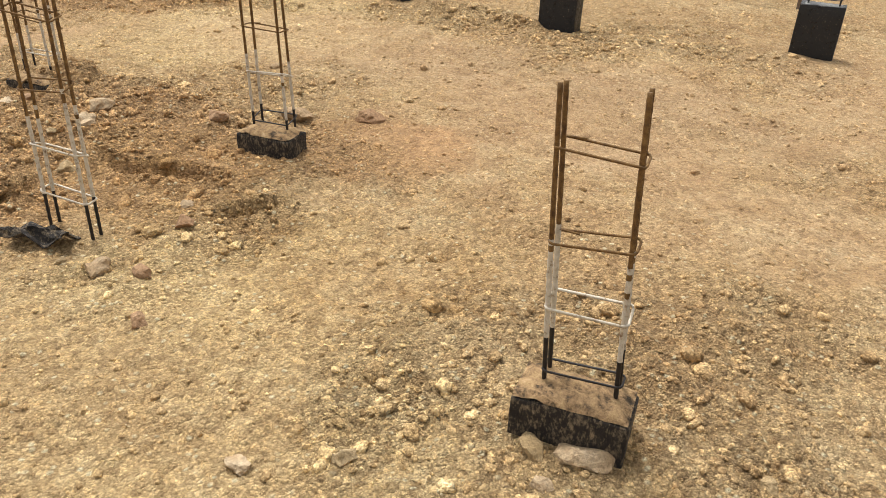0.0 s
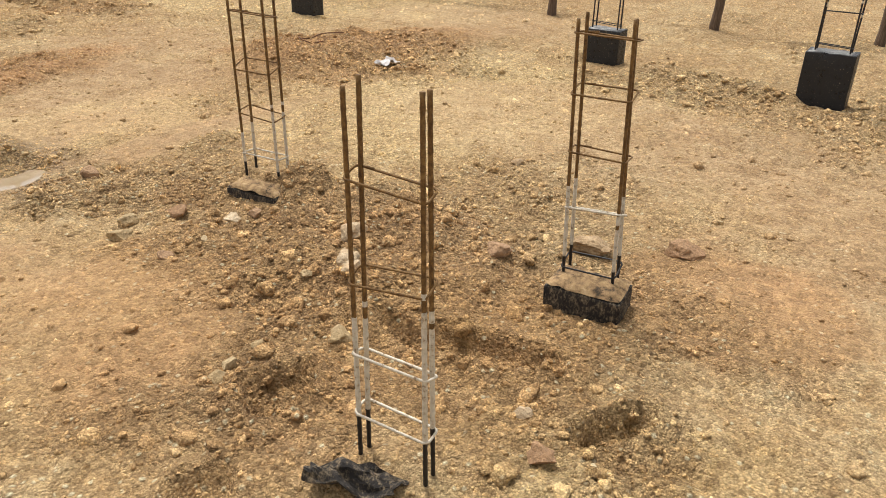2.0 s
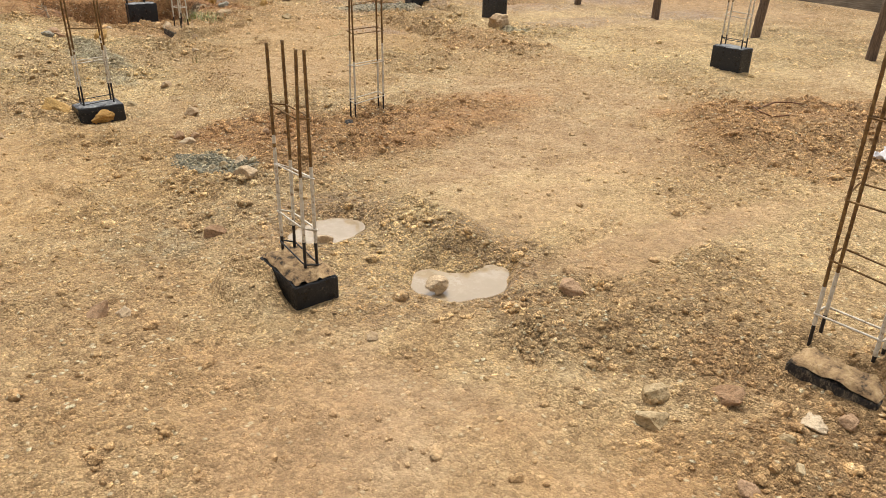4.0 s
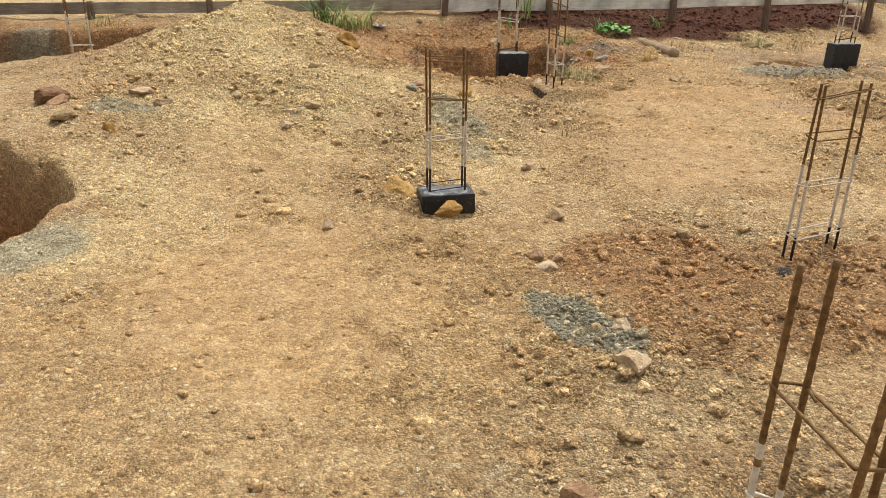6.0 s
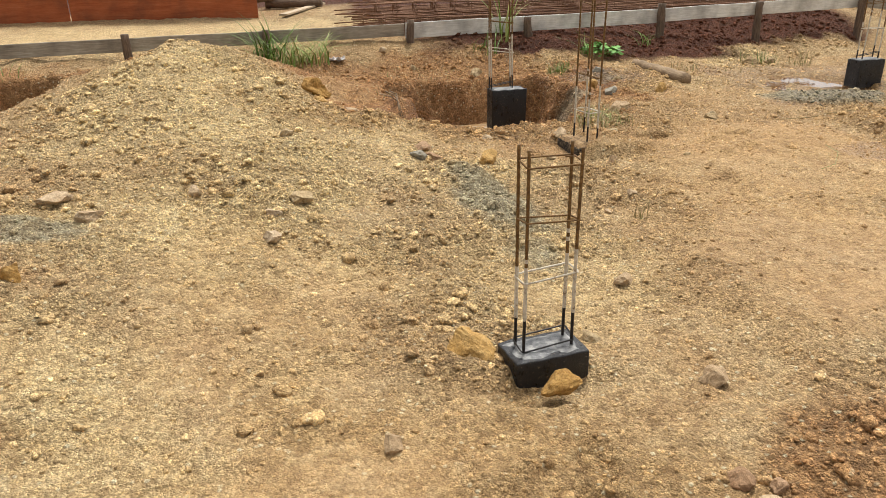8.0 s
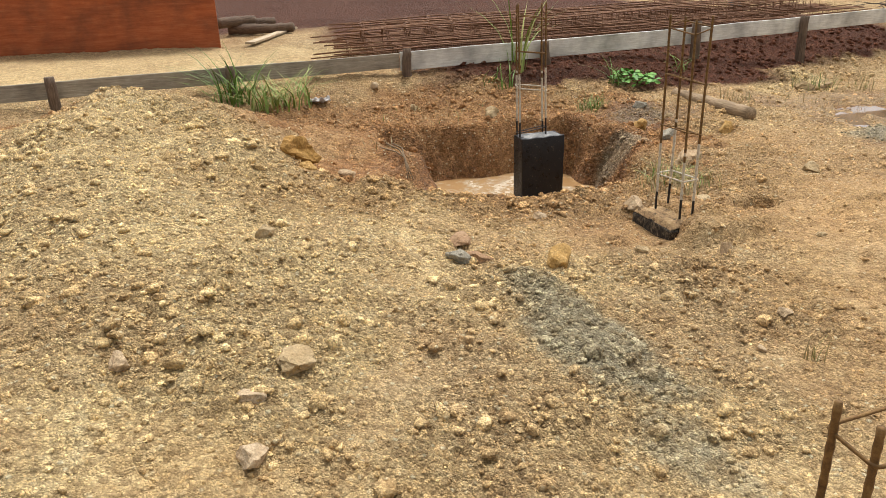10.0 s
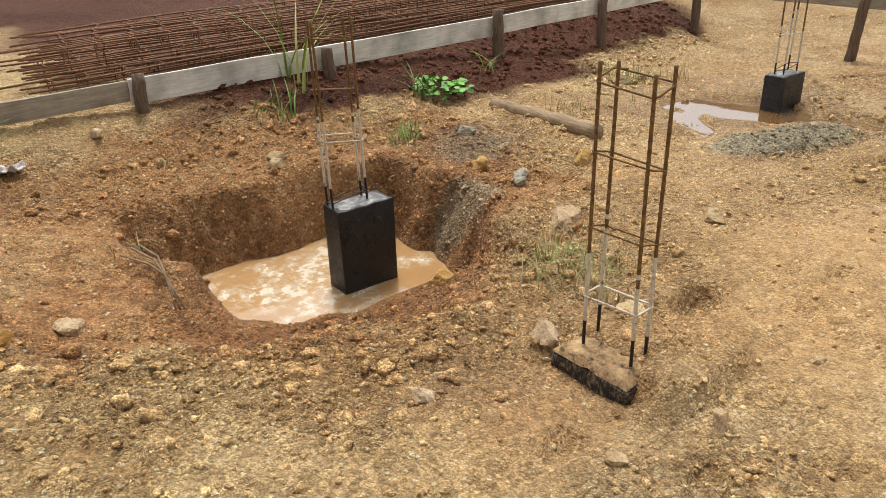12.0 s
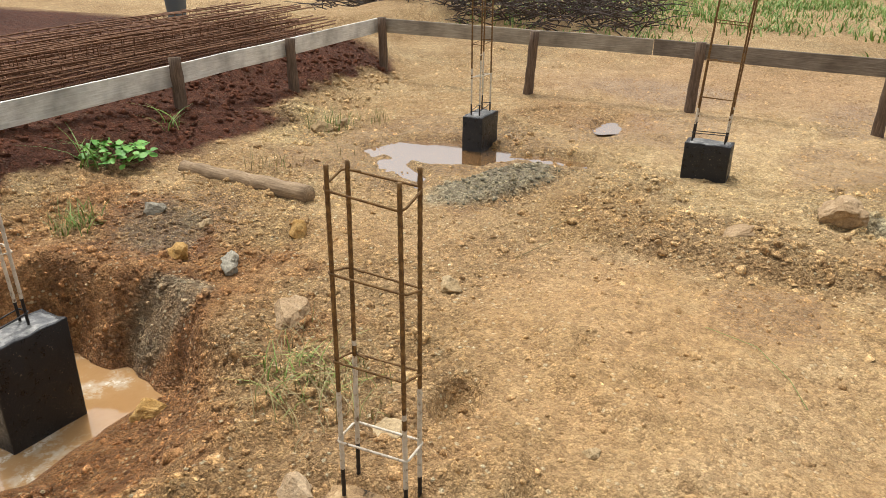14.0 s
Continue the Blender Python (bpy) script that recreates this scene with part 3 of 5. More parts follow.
PALES = [(3.3, 0.15, 0.5, 0.5, 0.6), (2.5, 9.6, 1.0, 2.3, 1.0), (3.9, 9.2, 0.6, 0.9, 0.7), (1.7, 7.0, 0.7, 0.8, 0.8), (2.6, -0.2, 0.6, 1.2, 0.4), (4.6, 3.9, 1.1, 0.5, 0.6), (6.5, 2.4, 1.6, 1.2, 0.5), (3.9, 7.6, 0.6, 0.6, 0.5), (9.5, 7.0, 1.8, 3.0, 0.5), (1.5, 14.5, 3.4, 1.3, 1.0), (8.8, 12.0, 0.6, 0.35, 0.8)]
ORANGES = [(3.75, 0.85, 0.5, 0.6, 0.9), (2.8, 5.9, 1.1, 1.2, 0.9), (2.75, 7.6, 0.6, 0.8, 0.6), (6.2, 8.4, 1.3, 1.3, 0.8), (4.3, 10.0, 1.4, 0.4, 0.9), (6.6, 10.9, 1.0, 0.8, 0.6), (3.4, 1.9, 0.8, 0.8, 0.5), (5.4, 7.4, 1.1, 0.8, 0.5), (3.4, -0.4, 0.5, 0.5, 0.6), (5.5, 12.1, 1.2, 0.4, 0.8), (7.9, 9.3, 0.6, 0.4, 0.9)]


def tones(x, y):
    """How loose, pale and orange the soil is."""
    out = np.zeros((*np.shape(x), 4))
    out[..., 0] = looseness(x, y)
    out[..., 3] = trodden(x, y)
    for k, rows in ((1, PALES), (2, ORANGES)):
        for cx, cy, rx, ry, most in rows:
            out[..., k] = np.maximum(out[..., k], most * spot(x, y, cx, cy, rx, ry) * (0.75 + 0.25 * vnoise(x, y, 0.3, 50 + k)))
    return out


def make_ground():
    xs = steps(1.2, 6.4, 0.019, -420, 0, 1.14)
    xs = np.concatenate([xs[xs < 6.4], np.arange(6.4, 9.2, 0.029), steps(9.2, 11.4, 0.042, 9.2, 420, 1.13)])
    ys = steps(-2.4, 12.9, 0.0205, -420, 420, 1.13)
    x, y = np.meshgrid(xs, ys)
    z, deep = ground_shape(x, y)
    nx, ny = len(xs), len(ys)
    me = bpy.data.meshes.new("ground")
    me.vertices.add(nx * ny)
    me.vertices.foreach_set("co", np.stack([x, y, z], -1).astype(np.float32).ravel())
    i = (np.arange(ny - 1)[:, None] * nx + np.arange(nx - 1)[None, :]).ravel()
    quads = np.stack([i, i + 1, i + nx + 1, i + nx], -1).astype(np.int32)
    me.loops.add(quads.size)
    me.loops.foreach_set("vertex_index", quads.ravel())
    me.polygons.add(len(quads))
    me.polygons.foreach_set("loop_start", np.arange(len(quads), dtype=np.int32) * 4)
    me.update(calc_edges=True)
    me.polygons.foreach_set("use_smooth", np.ones(len(quads), bool))
    zone = zones(x, y, deep)
    a = me.attributes.new("zone", "FLOAT_COLOR", "POINT")
    a.data.foreach_set("color", zone.astype(np.float32).ravel())
    a = me.attributes.new("tone", "FLOAT_COLOR", "POINT")
    a.data.foreach_set("color", tones(x, y).astype(np.float32).ravel())
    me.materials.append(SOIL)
    return tagged(new("ground", me), "ochre sandy building-site soil with loose clods and pits", "ground", kind="structure")


make_ground()


# ---------------------------------------------------------------- mesh helpers
def mesh_of(name, bm, *materials, shade=True):
    me = bpy.data.meshes.new(name)
    bm.to_mesh(me)
    bm.free()
    for mt in materials:
        me.materials.append(mt)
    if shade:
        for f in me.polygons:
            f.use_smooth = True
    return me


def part(name, bm, material, parent, label="", shade=True):
    mats = material if isinstance(material, (list, tuple)) else [material]
    ob = new(name, mesh_of(name, bm, *mats, shade=shade))
    ob.parent = parent
    if label:
        tagged(ob, label)
    return ob


def empty(name, m, label, category, group=""):
    ob = new(name)
    ob.empty_display_size = 0.1
    ob.matrix_world = m
    return tagged(ob, label, category, group)


def box(bm, size, at=(0, 0, 0), bevel=0.0, cuts=0, jitter=0.0, rng=random):
    made = bmesh.ops.create_cube(bm, size=1.0, matrix=Matrix.Translation(at) @ Matrix.Diagonal((*size, 1)))
    if bevel:
        edges = list({e for v in made["verts"] for e in v.link_edges})
        bmesh.ops.bevel(bm, geom=edges, offset=bevel, segments=2, affect="EDGES", profile=0.6)
    if cuts:
        bmesh.ops.subdivide_edges(bm, edges=[e for e in bm.edges if e.calc_length() > max(size) / (cuts + 2)], cuts=cuts, use_grid_fill=True)
    if jitter:
        for v in bm.verts:
            v.co += Vector((rng.uniform(-1, 1), rng.uniform(-1, 1), rng.uniform(-1, 1))) * jitter
    return bm


def tube(bm, pts, radii, sides=6, closed=False, mats=None):
    """A tube along points; mats gives a material slot for each stretch."""
    rings, n = [], len(pts)
    pts = [Vector(p) for p in pts]
    for i, p in enumerate(pts):
        a = pts[(i - 1) % n] if closed or i else pts[i]
        b = pts[(i + 1) % n] if closed or i < n - 1 else pts[i]
        d = (b - a).normalized()
        side = d.cross((0.31, 0.17, 0.93) if abs(d.z) < 0.9 else (1, 0, 0)).normalized()
        other = d.cross(side)
        r = radii[i] if isinstance(radii, (list, tuple)) else radii
        rings.append([bm.verts.new(p + r * (math.cos(2 * math.pi * k / sides) * side + math.sin(2 * math.pi * k / sides) * other)) for k in range(sides)])
    for i in range(n if closed else n - 1):
        for k in range(sides):
            f = bm.faces.new((rings[i][k], rings[i][(k + 1) % sides], rings[(i + 1) % n][(k + 1) % sides], rings[(i + 1) % n][k]))
            if mats:
                f.material_index = mats[i]
    if not closed:
        bm.faces.new(rings[0][::-1])
        f = bm.faces.new(rings[-1])
        if mats:
            f.material_index = mats[-1]
    return bm


# ---------------------------------------------------------------- column stubs
def stub_block(parent, sx, sy, zlo, zhi, worn, soil, rng):
    bm = bmesh.new()
    top = zhi - (0.013 if soil else 0)
    box(bm, (sx, sy, top - zlo), (0, 0, (top + zlo) / 2), 0.006, 5, 0.0)
    for v in bm.verts:
        n = noise.noise(v.co * 9 + Vector((parent.location.x, parent.location.y, 0)))
        v.co += Vector((1, 0.7, 0.3)) * 0.006 * n
        if v.co.z > zhi - 0.02:
            v.co.z += 0.008 * noise.noise(v.co * 21)
    b = part("concrete_block", bm, TAR_WORN if worn else TAR, parent, "black bitumen-painted concrete block")
    bm = bmesh.new()
    g = bmesh.ops.create_grid(bm, x_segments=14, y_segments=10, size=0.5)
    for v in g["verts"]:
        u = max(abs(v.co.x), abs(v.co.y)) * 2
        v.co.x *= sx * (0.975 if soil else 0.93)
        v.co.y *= sy * (0.975 if soil else 0.93)
        h = 0.012 * (1 - u ** 6) - 0.006
        n = noise.noise(Vector((v.co.x, v.co.y, parent.location.x)) * 26)
        v.co.z = zhi + h + (0.010 * abs(n) + 0.008 * (n > 0.2) + (0.004 if u < 0.95 else -0.004) if soil else 0.004 * n)
    part("block_top", bm, TOP_SOIL if soil else TOP, b, "soil-strewn top" if soil else "wet grey concrete top")


def rebar(parent, x, y, zlo, zhi, washed, black, lean, rng, r=0.0058):
    """A ribbed bar: black at its foot, cement-washed above, rusty at the top."""
    bm = bmesh.new()
    n = max(8, int((zhi - zlo) / 0.016))
    pts, rad, mats = [], [], []
    bow = rng.uniform(-0.006, 0.006)
    for i in range(n + 1):
        f = i / n
        z = zlo + (zhi - zlo) * f
        pts.append((x + lean[0] * f + bow * math.sin(math.pi * f), y + lean[1] * f + bow * math.sin(2.2 * f), z))
        k = 0 if z < black else (1 if z < washed else 2)
        if 0 < abs(z - washed) < 0.05 and rng.random() < 0.4:
            k = rng.choice((1, 2))
        mats.append(k)
        rad.append(r * (1.0 if i % 2 else 1.16) * (1.12 if k == 1 else 1.0))
    tube(bm, pts, rad, 7, mats=mats[:-1])
    part("bar", bm, [BLACK_STEEL, WASH, RUST], parent)


def stirrup(parent, z, lx, ly, cx, cy, kind, rng, lean):
    bm = bmesh.new()
    hx, hy, c = lx / 2 + 0.009, ly / 2 + 0.009, 0.012
    tip, roll = rng.uniform(-0.018, 0.018), rng.uniform(-0.010, 0.010)
    pts = []
    for qx, qy, a0 in ((1, 1, 0), (-1, 1, 90), (-1, -1, 180), (1, -1, 270)):
        for s in (0, 45, 90):
            a = radians(a0 + s)
            px, py = qx * (hx - c) + c * math.cos(a), qy * (hy - c) + c * math.sin(a)
            pts.append((cx + px + lean[0], cy + py + lean[1], z + tip * px / hx + roll * py / hy + rng.uniform(-0.002, 0.002)))
    tube(bm, pts, 0.0034 if kind != 1 else 0.004, 5, closed=True)
    part("stirrup", bm, (BLACK_STEEL, WASH, RUST)[kind], parent)
    if kind == 2 and rng.random() < 0.6:
        bm = bmesh.new()
        a = Vector(pts[0])
        tube(bm, [a, a + Vector((-0.05 * (1 if lx > ly else 0.4), -0.05 * (1 if ly > lx else 0.4), 0.008))], 0.0032, 5)
        part("stirrup_hook", bm, RUST, parent)


def column_stub(x, y, turn, block, cage, ztop, bars_top, rings, washed, black, label, worn=False, soil=False, off=(0, 0), depth=0.15, lean=(0, 0), seed=1):
    rng = random.Random(seed)
    g = min(ground_z(x + dx, y + dy) for dx in (-0.15, 0, 0.15) for dy in (-0.15, 0, 0.15))
    thing = empty("column_stub", pose(x, y, 0, 0, 0, turn), label, "column stub", "reinforced column stubs of the foundation")
    if block:
        stub_block(thing, block[0], block[1], min(g, ztop - 0.1) - depth, ztop, worn, soil, rng)
    lx, ly = cage
    for sx in (-1, 1):
        for sy in (-1, 1):
            ln = (lean[0] + rng.uniform(-0.010, 0.010), lean[1] + rng.uniform(-0.010, 0.010))
            rebar(thing, off[0] + sx * lx / 2, off[1] + sy * ly / 2, (ztop if block else g) - 0.04, bars_top + rng.uniform(-0.015, 0.012), washed + rng.uniform(-0.07, 0.07), black + rng.uniform(-0.02, 0.03), ln, rng)
    for z in rings:
        f = (z - ztop) / max(0.1, bars_top - ztop)
        stirrup(thing, z, lx, ly, off[0], off[1], 0 if z < black - 0.01 else (1 if z < washed + 0.02 else 2), rng, (lean[0] * f, lean[1] * f))
    return thing


BLACK_STUB = "black bitumen-coated concrete stub with rusty rebar cage"
WORN_STUB = "dusty black concrete stub with cement-washed rebar"
column_stub(2.955, -1.255, 0, (0.15, 0.30), (0.055, 0.185), 0.125, 0.90, (0.165, 0.36, 0.54, 0.76), 0.47, 0.24, WORN_STUB + ", stones at its foot", worn=True, soil=True, off=(0.03, -0.01), lean=(0.0, 0.046), seed=11)
column_stub(4.275, 0.53, 0, (0.17, 0.28), (0.07, 0.185), 0.105, 1.02, (0.15, 0.36, 0.57, 0.78, 0.96), 0.42, 0.18, WORN_STUB + ", half buried in loose soil", worn=True, soil=True, off=(0.05, 0.01), lean=(0.0, 0.035), seed=12)
column_stub(3.225, 0.695, 0, None, (0.04, 0.20), 0.05, 1.02, (0.16, 0.33, 0.56, 0.80), 0.46, 0.15, "rusty rebar cage with whitewashed foot rising from buried stub", off=(0, 0), lean=(0.03, 0.025), seed=13)
column_stub(4.41, 2.19, 0, (0.12, 0.29), (0.07, 0.20), 0.085, 1.05, (0.20, 0.40, 0.62, 0.85), 0.38, 0.14, WORN_STUB + ", nearly buried", worn=True, soil=True, off=(0.12, 0.045), seed=14)
column_stub(3.415, 3.865, -3, (0.18, 0.33), (0.05, 0.20), 0.10, 0.935, (0.13, 0.27, 0.47, 0.70), 0.52, 0.18, "black concrete stub by a puddle with partly washed rebar", soil=True, off=(0.02, 0.02), seed=15)
column_stub(3.558, 6.932, 0, (0.30, 0.175), (0.20, 0.07), 0.064, 0.84, (0.09, 0.36, 0.57, 0.78), 0.45, 0.19, "black concrete stub with wet grey top and stones beside", off=(0.005, 0.01), seed=16)
column_stub(5.265, 10.975, -6, (0.325, 0.16), (0.20, 0.055), 0.18, 1.08, (0.22, 0.52, 0.76, 1.0), 0.66, 0.26, "tall glossy black concrete stub standing in muddy pit water", off=(-0.05, 0.02), depth=0.05, lean=(-0.02, 0.0), seed=17)
column_stub(5.03, 9.275, -3, (0.15, 0.33), (0.075, 0.205), 0.13, 1.12, (0.34, 0.58, 0.83, 1.07), 0.50, 0.24, WORN_STUB + " beside the flooded pit", worn=True, soil=True, off=(0.06, 0.0), seed=18)
column_stub(5.07, 5.845, 9, None, (0.27, 0.05), 0.03, 0.81, (0.12, 0.36, 0.58, 0.76), 0.40, 0.10, "rusty rebar cage rising from reddish spoil", seed=19)
column_stub(9.11, 10.57, -3, (0.31, 0.17), (0.20, 0.07), 0.25, 1.32, (0.30, 0.55, 0.80, 1.05), 0.62, 0.34, BLACK_STUB + " standing in a puddle", depth=0.3, seed=20)
column_stub(9.03, 8.82, -4, (0.16, 0.31), (0.07, 0.22), 0.25, 1.32, (0.31, 0.55, 0.80, 1.05), 0.40, 0.34, BLACK_STUB + " on open sandy ground", off=(0.01, 0.01), lean=(0.02, -0.05), seed=21)
column_stub(8.66, 5.20, -4, (0.17, 0.31), (0.07, 0.22), 0.22, 1.10, (0.28, 0.50, 0.74, 1.0), 0.58, 0.30, BLACK_STUB, seed=22)
column_stub(8.22, 1.73, -6, (0.17, 0.31), (0.07, 0.22), 0.27, 1.10, (0.31, 0.55, 0.80, 1.05), 0.60, 0.80, BLACK_STUB, seed=23)
column_stub(7.75, 0.00, -6, (0.17, 0.32), (0.07, 0.22), 0.36, 1.15, (0.40, 0.62, 0.86, 1.08), 0.66, 0.90, BLACK_STUB + " and sharp edges", seed=24)
column_stub(7.95, -1.97, -6, (0.17, 0.32), (0.07, 0.22), 0.37, 1.15, (0.41, 0.62, 0.86, 1.08), 0.66, 0.90, BLACK_STUB + " and sharp edges", seed=25)
column_stub(0.95, 10.98, 0, None, (0.18, 0.07), -0.35, 0.95, (0.1, 0.35, 0.58, 0.82), 0.65, -0.2, "cement-washed rebar cage standing in a dug pit", seed=26)


# ---------------------------------------------------------------- batter boards
def post(x, y, zlo, zhi, r, tilt, seed):
    rng = random.Random(seed)
    bm = bmesh.new()
    pts, rad = [], []
    for i in range(9):
        f = i / 8
        pts.append((tilt[0] * f + rng.uniform(-0.004, 0.004), tilt[1] * f + rng.uniform(-0.004, 0.004), zlo + (zhi - zlo) * f))
        rad.append(r * (1.08 - 0.14 * f) * rng.uniform(0.95, 1.05))
    tube(bm, pts, rad, 9)
    for v in bm.verts:
        v.co += Vector((v.co.x, v.co.y, 0)).normalized() * 0.006 * noise.noise(v.co * 18 + Vector((x, y, 0)))
    ob = new("wooden_post", mesh_of("wooden_post", bm, POST_WOOD))
    ob.location = (x, y, 0)
    return tagged(ob, "rough weathered wooden post carrying the layout board", "post", "posts of the layout boards")


def board(a, b, za, zb, height, material, label, seed, thick=0.024):
    """A long board on edge from a to b, its top at za and zb."""
    a, b = Vector((*a, za - height / 2)), Vector((*b, zb - height / 2))
    n = (b - a).length
    bm = bmesh.new()
    box(bm, (n, thick, height), (0, 0, 0), 0.004)
    bmesh.ops.subdivide_edges(bm, edges=[e for e in bm.edges if e.calc_length() > n * 0.8], cuts=14)
    for v in bm.verts:
        v.co.y += 0.010 * noise.noise(Vector((v.co.x * 0.9, seed, 0)))
        v.co.z += 0.006 * noise.noise(Vector((v.co.x * 1.7, seed, 4)))
    ob = new("layout_board", mesh_of("layout_board", bm, material, shade=False))
    d = (b - a).normalized()
    side = Vector((0, 0, 1)).cross(d).normalized()
    ob.matrix_world = Matrix.Translation((a + b) / 2) @ Matrix((d, side, d.cross(side))).transposed().to_4x4()
    return tagged(ob, label, "board", "layout boards round the site")


NORTH = [(-1.9, 12.95), (-0.6, 12.95), (0.7, 12.93), (2.06, 12.9), (3.4, 12.9), (4.94, 12.86), (6.35, 12.80), (8.1, 12.74), (9.5, 12.67), (11.12, 12.58)]
for k, (px, py) in enumerate(NORTH):
    z0 = ground_z(px, py)
    post(px, py - 0.05, z0 - 0.2, 0.60 + (0.05 if k > 6 else 0.0) + (0.02 if k % 2 else -0.01), 0.042 if k < 6 else 0.048, (0.012 * (k % 3 - 1), 0.01), 40 + k)
EAST = [(11.13, 10.83), (11.10, 9.20), (10.86, 7.62), (10.60, 6.05), (10.30, 4.62), (10.12, 2.92), (10.38, 1.22), (10.30, -0.32), (9.95, -1.93), (9.9, -3.6)]
for k, (px, py) in enumerate(EAST):
    post(px - 0.05, py, ground_z(px, py) - 0.2, 0.64, 0.05, (0.03 * (k % 2), 0.02 * (k % 3 - 1) - 0.03), 60 + k)
for k, (p0, p1) in enumerate([((-4.4, 12.99), (0.72, 12.955)), ((0.73, 12.955), (4.90, 12.89))]):
    board(p0, p1, 0.575, 0.575, 0.13, MID_BOARD if k else GREY_BOARD, "grey weathered layout board nailed along short posts", 70 + k)
board((4.91, 12.885), (8.12, 12.775), 0.585, 0.60, 0.165, WHITE_BOARD, "pale weathered layout board with grey stains", 73)
board((8.13, 12.775), (11.15, 12.62), 0.60, 0.655, 0.155, WHITE_BOARD, "pale weathered layout board with grey stains", 74)
board((11.18, 12.62), (11.17, 9.62), 0.655, 0.63, 0.15, MID_BOARD, "grey weathered layout board with dark knots", 75)
board((11.165, 9.61), (10.92, 7.62), 0.63, 0.625, 0.15, GREY_BOARD, "grey weathered layout board with dark stains", 76)
board((10.92, 7.61), (10.36, 4.62), 0.625, 0.61, 0.15, GREY_BOARD, "grey weathered layout board with dark stains", 77)
board((10.36, 4.61), (10.20, 1.4), 0.61, 0.62, 0.15, GREY_BOARD, "grey weathered layout board with dark stains", 78)
board((10.20, 1.39), (9.98, -1.9), 0.62, 0.62, 0.15, GREY_BOARD, "grey weathered layout board with dark stains", 79)


# ---------------------------------------------------------------- behind the northern boards
def trellis(x0, x1, y, z, seed):
    """A lying reinforcement cage: four long bars and many small ties."""
    rng = random.Random(seed)
    thing = empty("rebar_cage", pose((x0 + x1) / 2, y, z, 0, 0, rng.uniform(-0.8, 0.8)), "long rusty rebar cage stacked on red soil", "rebar cage", "stacked rebar cages")
    n = x1 - x0
    for sy in (-0.06, 0.06):
        for sz in (0.0, 0.13):
            bm = bmesh.new()
            e0, e1, ph = rng.uniform(-0.25, 0.1), rng.uniform(-0.1, 0.3), rng.uniform(0, 6)
            tube(bm, [(-n / 2 + e0 + (n + e1 - e0) * i / 20, sy + 0.012 * math.sin(i * 0.9 + ph), sz + 0.010 * math.sin(i * 0.7 + ph)) for i in range(21)], 0.007, 5)
            part("bar", bm, PILE_RUST, thing)
    bm = bmesh.new()
    tube(bm, [(0, -0.07, -0.01), (0, 0.07, -0.01), (0, 0.07, 0.14), (0, -0.07, 0.14)], 0.0045, 4, closed=True)
    me = mesh_of("tie", bm, PILE_RUST)
    for i in range(int(n / 0.24)):
        t = new("tie", me)
        t.parent = thing
        t.location = (-n / 2 + 0.12 + i * 0.24 + rng.uniform(-0.02, 0.02), 0, 0)
        t.rotation_euler = (0, rng.uniform(-0.15, 0.15), rng.uniform(-0.1, 0.1))
    return thing


for k in range(9):
    trellis(4.45 + 0.03 * k + (0.2 if k % 2 else 0), 11.0 + 0.1 * (k % 3), 13.22 + 0.165 * k, ground_z(7.5, 13.3 + 0.165 * k) + 0.02, 100 + k)
for k in range(6):
    trellis(4.6 + 0.06 * k, 10.7 + 0.12 * (k % 3), 13.40 + 0.18 * k, ground_z(7.5, 13.4) + 0.18, 120 + k)


def plywood(a, b, zlo, zhi, seed):
    a, b = Vector((*a, 0)), Vector((*b, 0))
    n = (b - a).length
    bm = bmesh.new()
    box(bm, (n, 0.018, zhi - zlo), (0, 0, (zhi + zlo) / 2), 0.003, 0)
    bmesh.ops.subdivide_edges(bm, edges=bm.edges[:], cuts=6, use_grid_fill=True)
    for v in bm.verts:
        v.co.y += 0.012 * noise.noise(Vector((v.co.x * 0.8, v.co.z * 0.8, seed)))
    ob = new("plywood_sheet", mesh_of("plywood_sheet", bm, PLY, shade=False))
    d = (b - a).normalized()
    ob.matrix_world = Matrix.Translation((a + b) / 2) @ Matrix((d, Vector((0, 0, 1)).cross(d), Vector((0, 0, 1)))).transposed().to_4x4()
    return tagged(ob, "red-stained plywood sheet of the site hoarding with knots", "plywood sheet", "hoarding sheets")


plywood((1.28, 16.42), (3.70, 15.86), 0.40, 2.0, 1)
plywood((-1.12, 16.62), (1.26, 16.43), 0.40, 2.0, 2)
plywood((-3.5, 16.85), (-1.14, 16.63), 0.40, 2.0, 3)


def log_thing(name, a, b, r0, r1, material, label, category, seed, group=""):
    rng = random.Random(seed)
    a, b = Vector(a), Vector(b)
    bm = bmesh.new()
    n = 16
    d = (b - a)
    tube(bm, [Vector((rng.uniform(-0.006, 0.006), rng.uniform(-0.006, 0.006), d.length * i / n)) for i in range(n + 1)], [r0 + (r1 - r0) * i / n + rng.uniform(-0.004, 0.004) for i in range(n + 1)], 12)
    for v in bm.verts:
        v.co.xy *= 1 + 0.10 * noise.noise(Vector((v.co.x * 30, v.co.y * 30, v.co.z * 5 + seed)))
    ob = new(name, mesh_of(name, bm, material))
    ob.matrix_world = Matrix.Translation(a) @ d.to_track_quat("Z", "Y").to_matrix().to_4x4()
    return tagged(ob, label, category, group)


